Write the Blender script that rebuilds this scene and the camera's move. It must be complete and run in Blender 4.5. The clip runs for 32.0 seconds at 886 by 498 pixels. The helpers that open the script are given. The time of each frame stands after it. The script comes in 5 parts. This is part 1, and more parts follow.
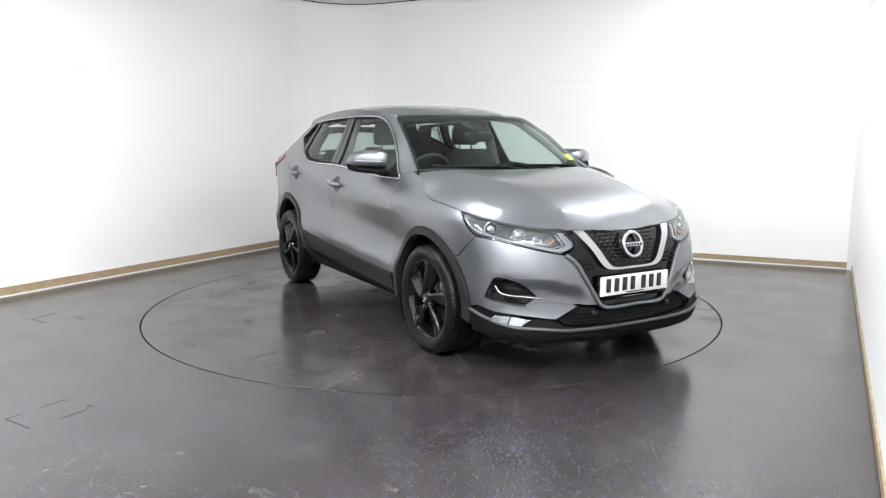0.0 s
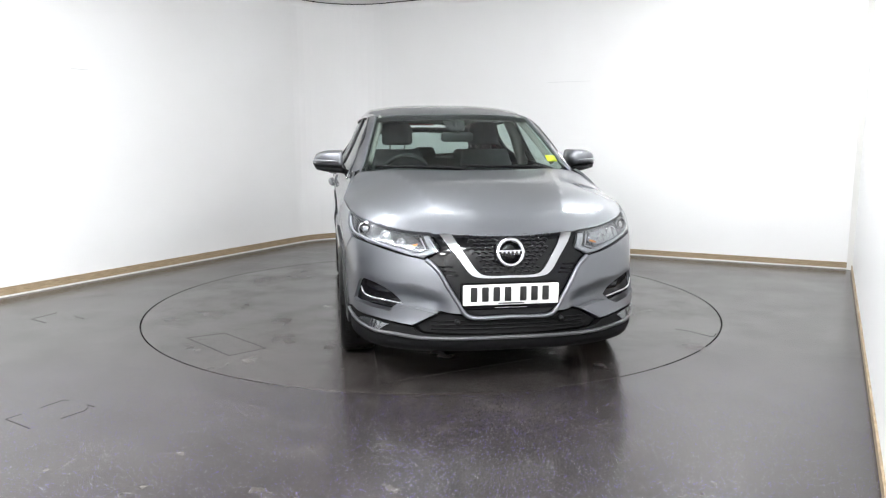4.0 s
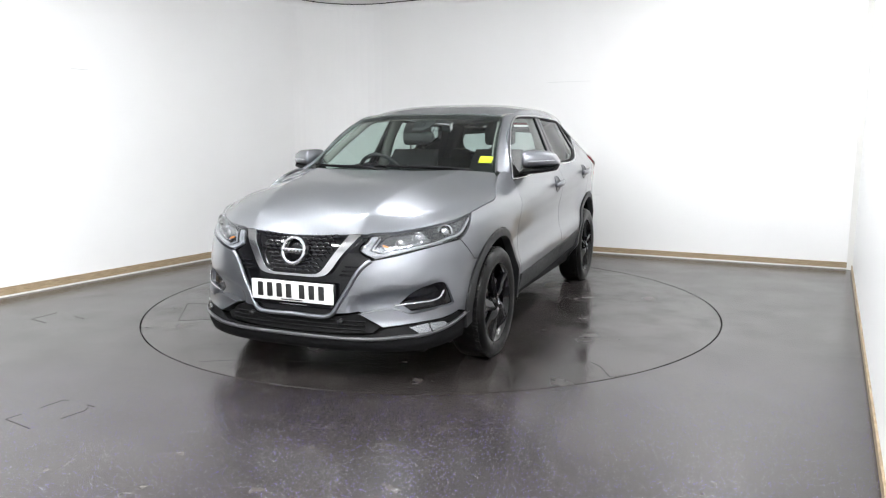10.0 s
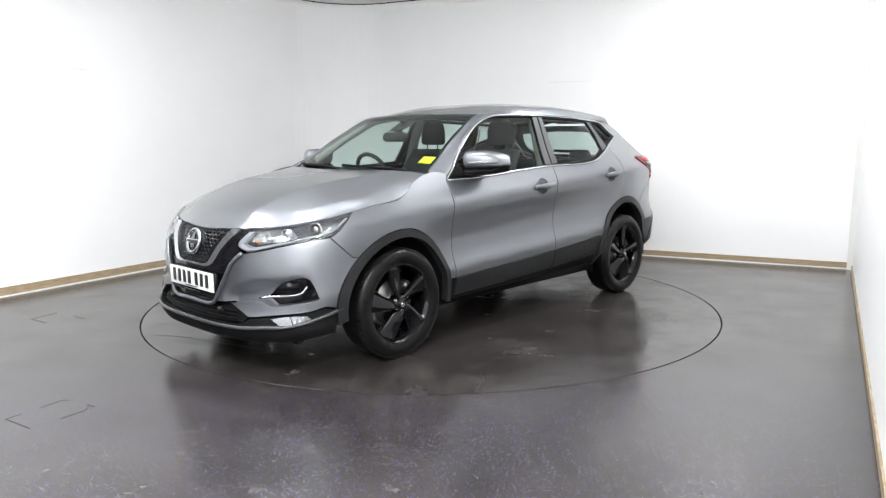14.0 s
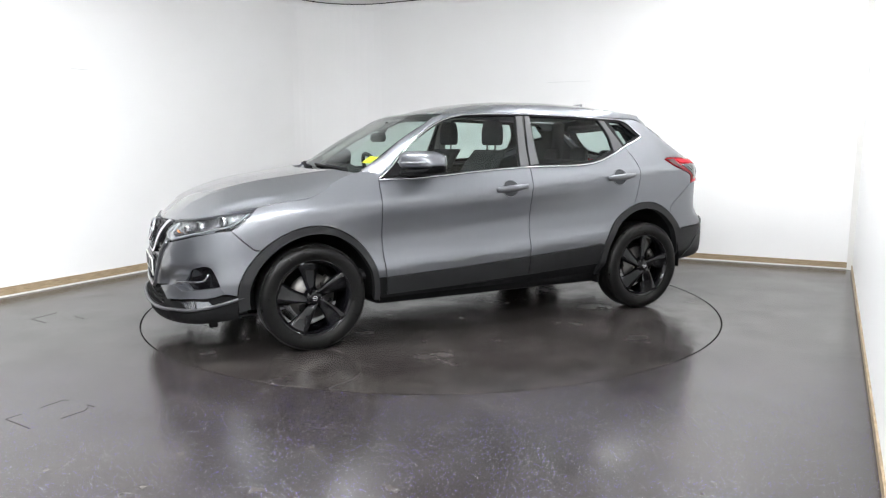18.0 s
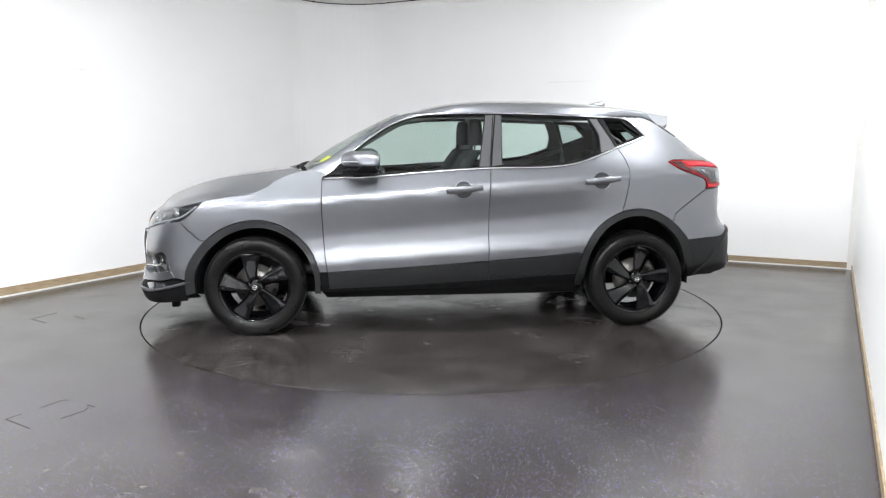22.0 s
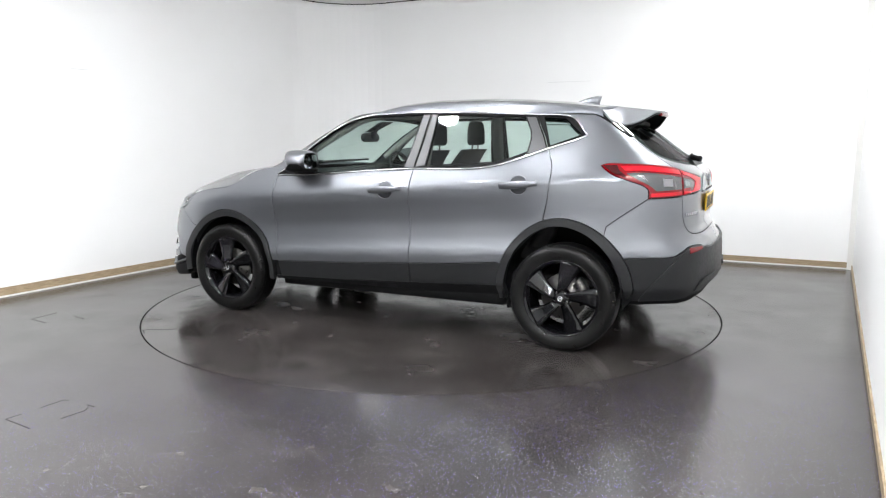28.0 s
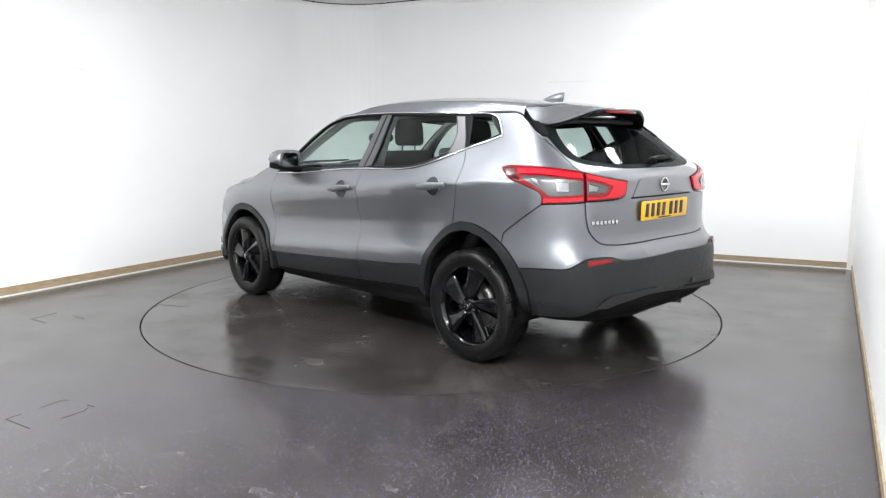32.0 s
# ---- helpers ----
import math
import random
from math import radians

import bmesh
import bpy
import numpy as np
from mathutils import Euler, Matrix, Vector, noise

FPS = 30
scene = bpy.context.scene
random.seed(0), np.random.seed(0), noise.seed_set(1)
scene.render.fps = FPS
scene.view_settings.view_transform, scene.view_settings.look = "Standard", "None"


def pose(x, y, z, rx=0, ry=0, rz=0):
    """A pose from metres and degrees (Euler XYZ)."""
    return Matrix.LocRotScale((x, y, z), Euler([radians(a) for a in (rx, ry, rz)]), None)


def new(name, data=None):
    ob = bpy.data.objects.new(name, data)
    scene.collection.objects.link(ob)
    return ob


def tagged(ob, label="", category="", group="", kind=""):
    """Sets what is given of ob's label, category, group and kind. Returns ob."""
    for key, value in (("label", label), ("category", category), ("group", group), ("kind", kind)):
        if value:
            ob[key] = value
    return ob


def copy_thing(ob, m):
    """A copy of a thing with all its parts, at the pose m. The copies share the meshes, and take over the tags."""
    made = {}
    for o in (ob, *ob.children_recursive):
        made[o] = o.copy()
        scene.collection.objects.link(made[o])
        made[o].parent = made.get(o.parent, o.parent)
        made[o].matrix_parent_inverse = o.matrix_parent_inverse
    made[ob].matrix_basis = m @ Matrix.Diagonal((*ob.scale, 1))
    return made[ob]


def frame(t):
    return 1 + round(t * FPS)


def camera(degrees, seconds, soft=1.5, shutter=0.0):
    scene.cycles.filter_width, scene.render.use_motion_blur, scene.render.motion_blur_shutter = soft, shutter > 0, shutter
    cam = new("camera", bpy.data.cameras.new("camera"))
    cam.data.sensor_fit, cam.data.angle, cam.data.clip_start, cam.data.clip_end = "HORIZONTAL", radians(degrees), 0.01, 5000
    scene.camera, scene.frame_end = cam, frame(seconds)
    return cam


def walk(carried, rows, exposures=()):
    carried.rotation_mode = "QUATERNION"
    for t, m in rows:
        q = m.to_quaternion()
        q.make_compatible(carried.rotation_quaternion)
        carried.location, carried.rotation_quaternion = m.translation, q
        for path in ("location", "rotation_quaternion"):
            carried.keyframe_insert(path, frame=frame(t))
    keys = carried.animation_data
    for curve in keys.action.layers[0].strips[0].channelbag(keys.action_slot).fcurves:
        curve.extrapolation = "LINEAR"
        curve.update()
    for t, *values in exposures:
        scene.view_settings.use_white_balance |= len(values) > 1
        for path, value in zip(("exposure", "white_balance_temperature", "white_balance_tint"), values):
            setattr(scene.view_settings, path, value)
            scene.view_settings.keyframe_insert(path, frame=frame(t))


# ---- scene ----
# ---- camera: a fixed tripod in the corner of the booth ----
EYE = Vector((0.0, -5.833, 1.310))
CAM_YAW, CAM_PITCH, CAM_ROLL = -0.858, -8.588, -0.094
cam = camera(63.44, 32.0, soft=1.2)
CAM_POSE = pose(EYE.x, EYE.y, EYE.z, 90 + CAM_PITCH, 0, CAM_YAW) @ pose(0, 0, 0, 0, 0, CAM_ROLL)
walk(cam, [(0.0, CAM_POSE), (32.0, CAM_POSE)])

# heading of the turntable, seconds and degrees
TURN_T = (0.0, 6.0, 9.0, 13.0, 19.0, 23.0, 28.0, 32.0)
TURN_A = (-60.89, -92.51, -108.28, -129.20, -159.84, -180.37, -206.04, -227.03)
CAR_OFF = (-0.043, 0.114)


def heading(t):
    return float(np.interp(t, TURN_T, TURN_A))


# ---- light: a closed white booth under ceiling panels ----
world = bpy.data.worlds.new("world")
scene.world = world
world.use_nodes = True
world.node_tree.nodes["Background"].inputs[0].default_value = (0.9, 0.95, 1.0, 1)
world.node_tree.nodes["Background"].inputs[1].default_value = 0.02
scene.view_settings.exposure = 0.0
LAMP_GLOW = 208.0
# ---- materials ----
class Mat:
    """A small builder round one node material."""

    def __init__(self, name):
        self.m = bpy.data.materials.new(name)
        self.m.use_nodes = True
        self.t = self.m.node_tree
        self.p = self.t.nodes["Principled BSDF"]

    def node(self, kind, **props):
        n = self.t.nodes.new(kind)
        for k, v in props.items():
            n.inputs[k.replace("_", " ")].default_value = v
        return n

    def link(self, a, b):
        self.t.links.new(a, b)

    def coords(self, scale=1.0):
        tc = self.t.nodes.new("ShaderNodeTexCoord")
        mp = self.t.nodes.new("ShaderNodeMapping")
        mp.inputs["Scale"].default_value = (scale,) * 3 if not isinstance(scale, tuple) else scale
        self.link(tc.outputs["Object"], mp.inputs["Vector"])
        return mp.outputs["Vector"]

    def noise(self, scale, detail=4.0, rough=0.55, vec=None):
        n = self.node("ShaderNodeTexNoise", Scale=scale, Detail=detail, Roughness=rough)
        self.link(vec or self.coords(), n.inputs["Vector"])
        return n.outputs["Fac"]

    def ramp(self, fac, stops):
        r = self.t.nodes.new("ShaderNodeValToRGB")
        el = r.color_ramp.elements
        while len(el) < len(stops):
            el.new(0.5)
        for e, (pos, col) in zip(el, stops):
            e.position = pos
            e.color = (*col, 1) if isinstance(col, tuple) else (col, col, col, 1)
        self.link(fac, r.inputs["Fac"])
        return r.outputs["Color"]

    def mix(self, fac, a, b, blend="MIX"):
        n = self.t.nodes.new("ShaderNodeMix")
        n.data_type, n.blend_type = "RGBA", blend
        for sock, v in ((n.inputs["Factor"], fac), (n.inputs[6], a), (n.inputs[7], b)):
            if isinstance(v, bpy.types.NodeSocket):
                self.link(v, sock)
            else:
                sock.default_value = v if isinstance(v, float) else (*v, 1)
        return n.outputs[2]

    def bump(self, height, strength=0.2, distance=0.002):
        b = self.node("ShaderNodeBump", Strength=strength, Distance=distance)
        self.link(height, b.inputs["Height"])
        self.link(b.outputs["Normal"], self.p.inputs["Normal"])

    def set(self, **kw):
        for k, v in kw.items():
            sock = self.p.inputs[k.replace("_", " ")]
            if isinstance(v, bpy.types.NodeSocket):
                self.link(v, sock)
            elif isinstance(v, tuple):
                sock.default_value = (*v, 1)
            else:
                sock.default_value = v
        return self


def plain(name, col, rough, metal=0.0, coat=0.0, grain=0.0, gscale=60.0, spec=0.5):
    k = Mat(name)
    k.set(Base_Color=col, Roughness=rough, Metallic=metal, Coat_Weight=coat, Coat_Roughness=0.03, Specular_IOR_Level=spec)
    if grain:
        n = k.noise(gscale)
        k.set(Roughness=k.ramp(n, [(0.3, max(rough - grain, 0.02)), (0.7, min(rough + grain, 1.0))]))
        k.set(Base_Color=k.mix(k.noise(gscale * 0.13), tuple(c * (1 - grain) for c in col), tuple(min(c * (1 + grain), 1) for c in col)))
    return k.m


def wall_paint():
    k = Mat("white_wall_paint")
    big = k.noise(0.7, 3)
    k.set(Base_Color=k.ramp(big, [(0.3, (0.885, 0.880, 0.878)), (0.7, (0.915, 0.915, 0.915))]), Roughness=0.6)
    k.bump(k.noise(60.0, 3), 0.03, 0.0006)
    return k.m


def speckled_vinyl(name, flecks=()):
    k = Mat(name)
    vec = k.coords()
    broad = k.noise(0.9, 6, 0.6, vec)
    streak = k.noise(5.0, 12, 0.72, vec)
    base = k.mix(k.ramp(broad, [(0.35, 0.0), (0.7, 1.0)]), (0.024, 0.0203, 0.0198), (0.042, 0.0362, 0.0353))
    dirt = k.ramp(streak, [(0.54, 0.0), (0.76, 0.8)])
    base = k.mix(dirt, base, (0.105, 0.096, 0.09))
    if not flecks:
        smear = k.ramp(k.noise(2.6, 9, 0.66, vec), [(0.50, 0.0), (0.70, 0.55)])
        base = k.mix(smear, base, (0.092, 0.083, 0.077))
    # glitter flecks in the wear layer show where the floor is swept, near the tripod; a dusty film hides the rest
    sep = k.t.nodes.new("ShaderNodeSeparateXYZ")
    k.link(vec, sep.inputs[0])
    edge = k.t.nodes.new("ShaderNodeMath")
    edge.operation = "ADD"
    k.link(sep.outputs["Y"], edge.inputs[0])
    k.link(k.noise(0.8, 5, 0.6, vec), edge.inputs[1])
    wide = k.t.nodes.new("ShaderNodeMapRange")
    for key, val in (("From Min", -1.0), ("From Max", -2.0), ("To Min", 0.06), ("To Max", 1.0)):
        wide.inputs[key].default_value = val
    k.link(edge.outputs[0], wide.inputs["Value"])
    clean = wide.outputs["Result"]
    for scale, cut, col in flecks:
        v = k.node("ShaderNodeTexVoronoi", Scale=scale)
        k.link(vec, v.inputs["Vector"])
        sep = k.t.nodes.new("ShaderNodeSeparateColor")
        k.link(v.outputs["Color"], sep.inputs[0])
        some = k.ramp(sep.outputs[0], [(0.84, 0.0), (0.86, 1.0)])
        dot = k.ramp(v.outputs["Distance"], [(cut, 1.0), (cut + 0.05, 0.0)])
        both = k.mix(1.0, some, dot, "MULTIPLY")
        both = k.mix(1.0, both, clean, "MULTIPLY")
        base = k.mix(both, base, col)
    # thin bright scuffs dragged across the covering
    warp = k.node("ShaderNodeTexNoise", Scale=1.3, Detail=2.0)
    k.link(vec, warp.inputs["Vector"])
    bend = k.mix(0.35, vec, warp.outputs["Color"])
    for turn, across in ((0.5, 26.0), (2.2, 34.0)):
        mp = k.t.nodes.new("ShaderNodeMapping")
        mp.inputs["Rotation"].default_value = (0, 0, turn)
        mp.inputs["Scale"].default_value = (1.6, across, 1.0)
        k.link(bend, mp.inputs["Vector"])
        line = k.ramp(k.noise(1.0, 3, 0.6, mp.outputs["Vector"]), [(0.68, 0.0), (0.76, 0.22 if flecks else 0.5)])
        base = k.mix(line, base, (0.15, 0.135, 0.125))
    rough = k.ramp(k.noise(2.2, 6, 0.6, vec), [(0.3, 0.17), (0.7, 0.27)] if flecks else [(0.36, 0.09), (0.50, 0.20), (0.66, 0.30)])
    k.set(Base_Color=base, Roughness=rough, Specular_IOR_Level=0.62)
    k.bump(k.noise(220.0, 3, 0.5, vec), 0.12, 0.0006)
    return k.m


def oak_skirting():
    k = Mat("oak_skirting")
    grain = k.noise(14.0, 6, 0.6, k.coords((1.0, 1.0, 14.0)))
    k.set(Base_Color=k.ramp(grain, [(0.3, (0.22, 0.155, 0.085)), (0.7, (0.46, 0.36, 0.24))]), Roughness=0.5)
    return k.m


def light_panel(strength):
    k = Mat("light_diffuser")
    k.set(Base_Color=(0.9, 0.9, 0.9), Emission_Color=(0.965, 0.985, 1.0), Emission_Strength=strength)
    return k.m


WALL, FLOOR, OAK = wall_paint(), speckled_vinyl("speckled_vinyl", ((138.0, 0.20, (0.60, 0.60, 0.68)), (144.0, 0.21, (0.26, 0.20, 0.78)))), oak_skirting()
PLATE = speckled_vinyl("turntable_vinyl")
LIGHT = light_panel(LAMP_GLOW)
SEAM = plain("dark_gap", (0.012, 0.011, 0.011), 0.6)
CEIL = plain("ceiling_paint", (0.79, 0.79, 0.78), 0.7, grain=0.03, gscale=4)
FRONTWALL = plain("plain_wall_paint", (0.80, 0.80, 0.80), 0.7, grain=0.05, gscale=5)
# low albedo for the unseen wall end, so the car's flank reflects dark
DARKWALL = plain("dark_reflected_wall", (0.10, 0.10, 0.105), 0.6, grain=0.05, gscale=5)
TRIM = plain("white_trim", (0.78, 0.77, 0.75), 0.4, grain=0.04, gscale=9)
def car_paint():
    k = Mat("metallic_grey_paint")
    v = k.node("ShaderNodeTexVoronoi", Scale=1400.0)
    k.link(k.coords(), v.inputs["Vector"])
    flake = k.ramp(v.outputs["Distance"], [(0.0, (0.225, 0.235, 0.257)), (1.0, (0.160, 0.167, 0.184))])
    k.set(Base_Color=flake, Metallic=0.9, Roughness=0.40, Coat_Weight=1.0, Coat_Roughness=0.03, Coat_IOR=1.55)
    return k.m


def glass(name, tint, gloss=1.0):
    k = Mat(name)
    k.t.nodes.remove(k.p)
    out = k.t.nodes["Material Output"]
    clear = k.node("ShaderNodeBsdfTransparent", Color=(*tint, 1))
    shine = k.node("ShaderNodeBsdfGlossy", Roughness=0.015)
    face = k.node("ShaderNodeLayerWeight", Blend=0.5)
    mix = k.t.nodes.new("ShaderNodeMixShader")
    power = k.t.nodes.new("ShaderNodeMath")
    power.operation = "POWER"
    power.inputs[1].default_value = 5.0
    k.link(face.outputs["Facing"], power.inputs[0])
    scale = k.t.nodes.new("ShaderNodeMath")
    scale.operation = "MULTIPLY_ADD"
    scale.inputs[1].default_value = 0.92 * gloss
    scale.inputs[2].default_value = 0.06 * gloss
    k.link(power.outputs[0], scale.inputs[0])
    k.link(scale.outputs[0], mix.inputs[0])
    k.link(clear.outputs[0], mix.inputs[1])
    k.link(shine.outputs[0], mix.inputs[2])
    k.link(mix.outputs[0], out.inputs["Surface"])
    return k.m


def tyre_rubber():
    k = Mat("tyre_rubber")
    k.set(Base_Color=k.mix(k.noise(6.0), (0.003, 0.003, 0.003), (0.007, 0.0068, 0.0066)), Roughness=k.ramp(k.noise(25.0), [(0.3, 0.26), (0.7, 0.42)]))
    k.set(Specular_IOR_Level=0.20)
    k.bump(k.noise(300.0), 0.06, 0.0004)
    return k.m


def moulded_plastic(name, col, rough, spec=0.4):
    k = Mat(name)
    k.set(Specular_IOR_Level=spec)
    k.set(Base_Color=k.mix(k.noise(5.0), tuple(c * 0.85 for c in col), tuple(c * 1.15 for c in col)), Roughness=k.ramp(k.noise(40.0), [(0.3, rough - 0.06), (0.7, rough + 0.06)]))
    k.bump(k.noise(350.0, 2), 0.06, 0.0004)
    return k.m


PAINT = car_paint()
PLASTIC = moulded_plastic("grey_black_cladding", (0.014, 0.0145, 0.0155), 0.42, 0.34)
BLACK = plain("gloss_black", (0.004, 0.004, 0.005), 0.06, spec=0.30)
DARK = moulded_plastic("matt_black_plastic", (0.006, 0.006, 0.0065), 0.6, 0.12)
CHROME = plain("satin_chrome", (0.56, 0.565, 0.58), 0.16, 1.0)
RUBBER = tyre_rubber()
RIM = plain("black_alloy", (0.004, 0.004, 0.005), 0.08, coat=0.0, spec=0.34)
STEEL = plain("brake_steel", (0.12, 0.115, 0.11), 0.38, 0.9, grain=0.15, gscale=30)
GLASS = glass("green_window_glass", (0.80, 0.90, 0.865))
PRIVACY = glass("rear_window_glass", (0.55, 0.63, 0.61), 0.22)
LENS = glass("clear_lens", (0.93, 0.94, 0.95))
REDLENS = plain("red_lens", (0.20, 0.002, 0.006), 0.14, coat=0.15)
DARKRED = plain("dark_red_lens", (0.05, 0.002, 0.004), 0.12, coat=0.3)
GLOWRED = plain("bright_red_lens", (0.60, 0.006, 0.018), 0.16, coat=0.15)
GREYLENS = plain("smoked_lens", (0.10, 0.10, 0.105), 0.15, 0.5, coat=1.0)
WHITEPLATE = plain("white_plate", (0.80, 0.80, 0.78), 0.35, grain=0.02)
YELLOWPLATE = plain("yellow_plate", (0.80, 0.47, 0.02), 0.35, grain=0.02)
INK = plain("black_ink", (0.012, 0.012, 0.012), 0.4)
CLOTH = moulded_plastic("dark_seat_cloth", (0.016, 0.016, 0.018), 0.85)
CABIN = moulded_plastic("dark_cabin_plastic", (0.013, 0.013, 0.0145), 0.65)
LINING = moulded_plastic("pale_headlining", (0.22, 0.217, 0.205), 0.85)
YELLOW = plain("yellow_paper", (0.85, 0.80, 0.02), 0.6)
REFLECTOR = plain("lamp_reflector", (0.42, 0.425, 0.44), 0.12, 1.0)
AMBER = plain("amber_bulb", (0.70, 0.25, 0.06), 0.25)
DRL = plain("clear_light_guide", (0.26, 0.27, 0.29), 0.28, coat=0.3)
# ---- the booth ----
def mesh_of(name, bm, mat, smooth=False):
    me = bpy.data.meshes.new(name)
    bm.to_mesh(me)
    bm.free()
    for p in me.polygons:
        p.use_smooth = smooth
    if mat:
        me.materials.append(mat)
    return me


def part(name, bm, mat, parent=None, label="", smooth=False):
    ob = new(name, mesh_of(name, bm, mat, smooth))
    ob.parent = parent
    return tagged(ob, label)


def prism(poly, z0, z1, bm=None):
    """A flat-topped block over a plan polygon."""
    bm = bm or bmesh.new()
    lo = [bm.verts.new((x, y, z0)) for x, y in poly]
    hi = [bm.verts.new((x, y, z1)) for x, y in poly]
    bm.faces.new(lo[::-1])
    bm.faces.new(hi)
    n = len(poly)
    for i in range(n):
        bm.faces.new((lo[i], lo[(i + 1) % n], hi[(i + 1) % n], hi[i]))
    bmesh.ops.recalc_face_normals(bm, faces=bm.faces)
    return bm


def run(line, off0, off1, z0, z1):
    """A strip along an open plan line, from off0 to off1 on its right-hand side."""
    def side(off):
        out = []
        for i, (x, y) in enumerate(line):
            ax, ay = line[max(i - 1, 0)]
            bx, by = line[min(i + 1, len(line) - 1)]
            d = Vector((bx - ax, by - ay)).normalized()
            out.append((x + d.y * off, y - d.x * off))
        return out
    a, b = side(off0), side(off1)
    bm = bmesh.new()
    rows = [[bm.verts.new((*p, z)) for p in s] for s, z in ((a, z0), (a, z1), (b, z1), (b, z0))]
    for k in range(4):
        r, q = rows[k], rows[(k + 1) % 4]
        for i in range(len(line) - 1):
            bm.faces.new((r[i], r[i + 1], q[i + 1], q[i]))
    for i in (0, -1):
        bm.faces.new([r[i] for r in rows])
    bmesh.ops.recalc_face_normals(bm, faces=bm.faces)
    return bm


CEIL_Z = 3.055
BACK_RIGHT, BACK_LEFT = Vector((4.30, 1.335)), Vector((-1.32, 4.16))
FRONT_LEFT, FRONT_RIGHT = Vector((-6.02, -3.80)), Vector((-0.25, -6.82))


def rounded_corner(a, c, b, r, n=14):
    """The line a - c - b with its corner c rounded."""
    d0, d1 = (a - c).normalized(), (b - c).normalized()
    half = d0.angle(d1) / 2
    cut = r / math.tan(half)
    mid = c + (d0 + d1).normalized() * (r / math.sin(half))
    p0, p1 = c + d0 * cut, c + d1 * cut
    a0 = math.atan2(*(p0 - mid).yx)
    a1 = math.atan2(*(p1 - mid).yx)
    turn = (a1 - a0 + math.pi) % (2 * math.pi) - math.pi
    return [(mid.x + r * math.cos(a0 + turn * i / n), mid.y + r * math.sin(a0 + turn * i / n)) for i in range(n + 1)]


corner = rounded_corner(FRONT_LEFT, BACK_LEFT, BACK_RIGHT, 0.9)
# past DOORWAY the side wall is out of view, added dark to be reflected
DOORWAY = BACK_LEFT + (FRONT_LEFT - BACK_LEFT) * 0.60
line_entrance = [tuple(FRONT_LEFT), tuple(DOORWAY)]
line_left = [tuple(DOORWAY)] + corner[:8]
line_back = corner[7:] + [tuple(BACK_RIGHT)]
line_right = [tuple(BACK_RIGHT), tuple(FRONT_RIGHT)]
line_front = [tuple(FRONT_RIGHT), tuple(FRONT_LEFT)]
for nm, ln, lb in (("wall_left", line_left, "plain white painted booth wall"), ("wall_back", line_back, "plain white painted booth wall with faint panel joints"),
                   ("wall_entrance", line_entrance, "unseen end of the side wall, darkened for the car's reflections"),
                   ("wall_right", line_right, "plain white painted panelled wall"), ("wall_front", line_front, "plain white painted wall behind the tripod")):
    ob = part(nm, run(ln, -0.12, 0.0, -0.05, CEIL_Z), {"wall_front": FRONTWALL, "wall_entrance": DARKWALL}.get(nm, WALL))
    tagged(ob, lb, "wall", kind="structure")
for nm, ln, high in (("baseboard_left", line_left, 0.081), ("baseboard_back", line_back, 0.070)):
    ob = part(nm, run(ln, 0.001, 0.016, 0.0, high), OAK)
    tagged(ob, "worn light oak skirting board", "baseboard", kind="structure")
    ob = part("trim_" + nm[10:], run(ln, 0.017, 0.023, 0.0, 0.014), TRIM)
    tagged(ob, "thin pale sealant bead at the floor", "trim", kind="structure")
ob = part("baseboard_right", run(line_right, 0.001, 0.012, 0.0, 0.05), OAK)
tagged(ob, "low pale timber skirting strip", "baseboard", kind="structure")
plan_poly = [tuple(FRONT_LEFT)] + corner + [tuple(BACK_RIGHT), tuple(FRONT_RIGHT)]
ob = part("ceiling", prism([(x * 1.03, y * 1.03) for x, y in plan_poly], CEIL_Z, CEIL_Z + 0.1), CEIL)
for nm, ln in (("left", line_left), ("back", line_back)):
    bm = bmesh.new()
    rings = []
    for k in range(5):
        a = math.radians(90 * k / 4)
        off, z = 0.075 * (1 - math.cos(a)), CEIL_Z - 0.075 + 0.068 * math.sin(a)
        rings.append([bm.verts.new((v.co.x, v.co.y, z)) for v in run(ln, off, off + 0.01, 0, 1).verts[:len(ln)]])
    for k in range(4):
        for i in range(len(ln) - 1):
            bm.faces.new((rings[k][i], rings[k][i + 1], rings[k + 1][i + 1], rings[k + 1][i]))
    tagged(part("trim_coving_" + nm, bm, WALL, smooth=True), "white curved coving under the ceiling", "coving", kind="structure")
    tagged(part("trim_gap_" + nm, run(ln, 0.080, 0.090, CEIL_Z - 0.010, CEIL_Z), SEAM), "thin dark joint between coving and ceiling", "trim", kind="structure")
tagged(ob, "pale grey painted ceiling", "ceiling", kind="structure")

# floor with a round well for the turntable
DISC_R = 2.243


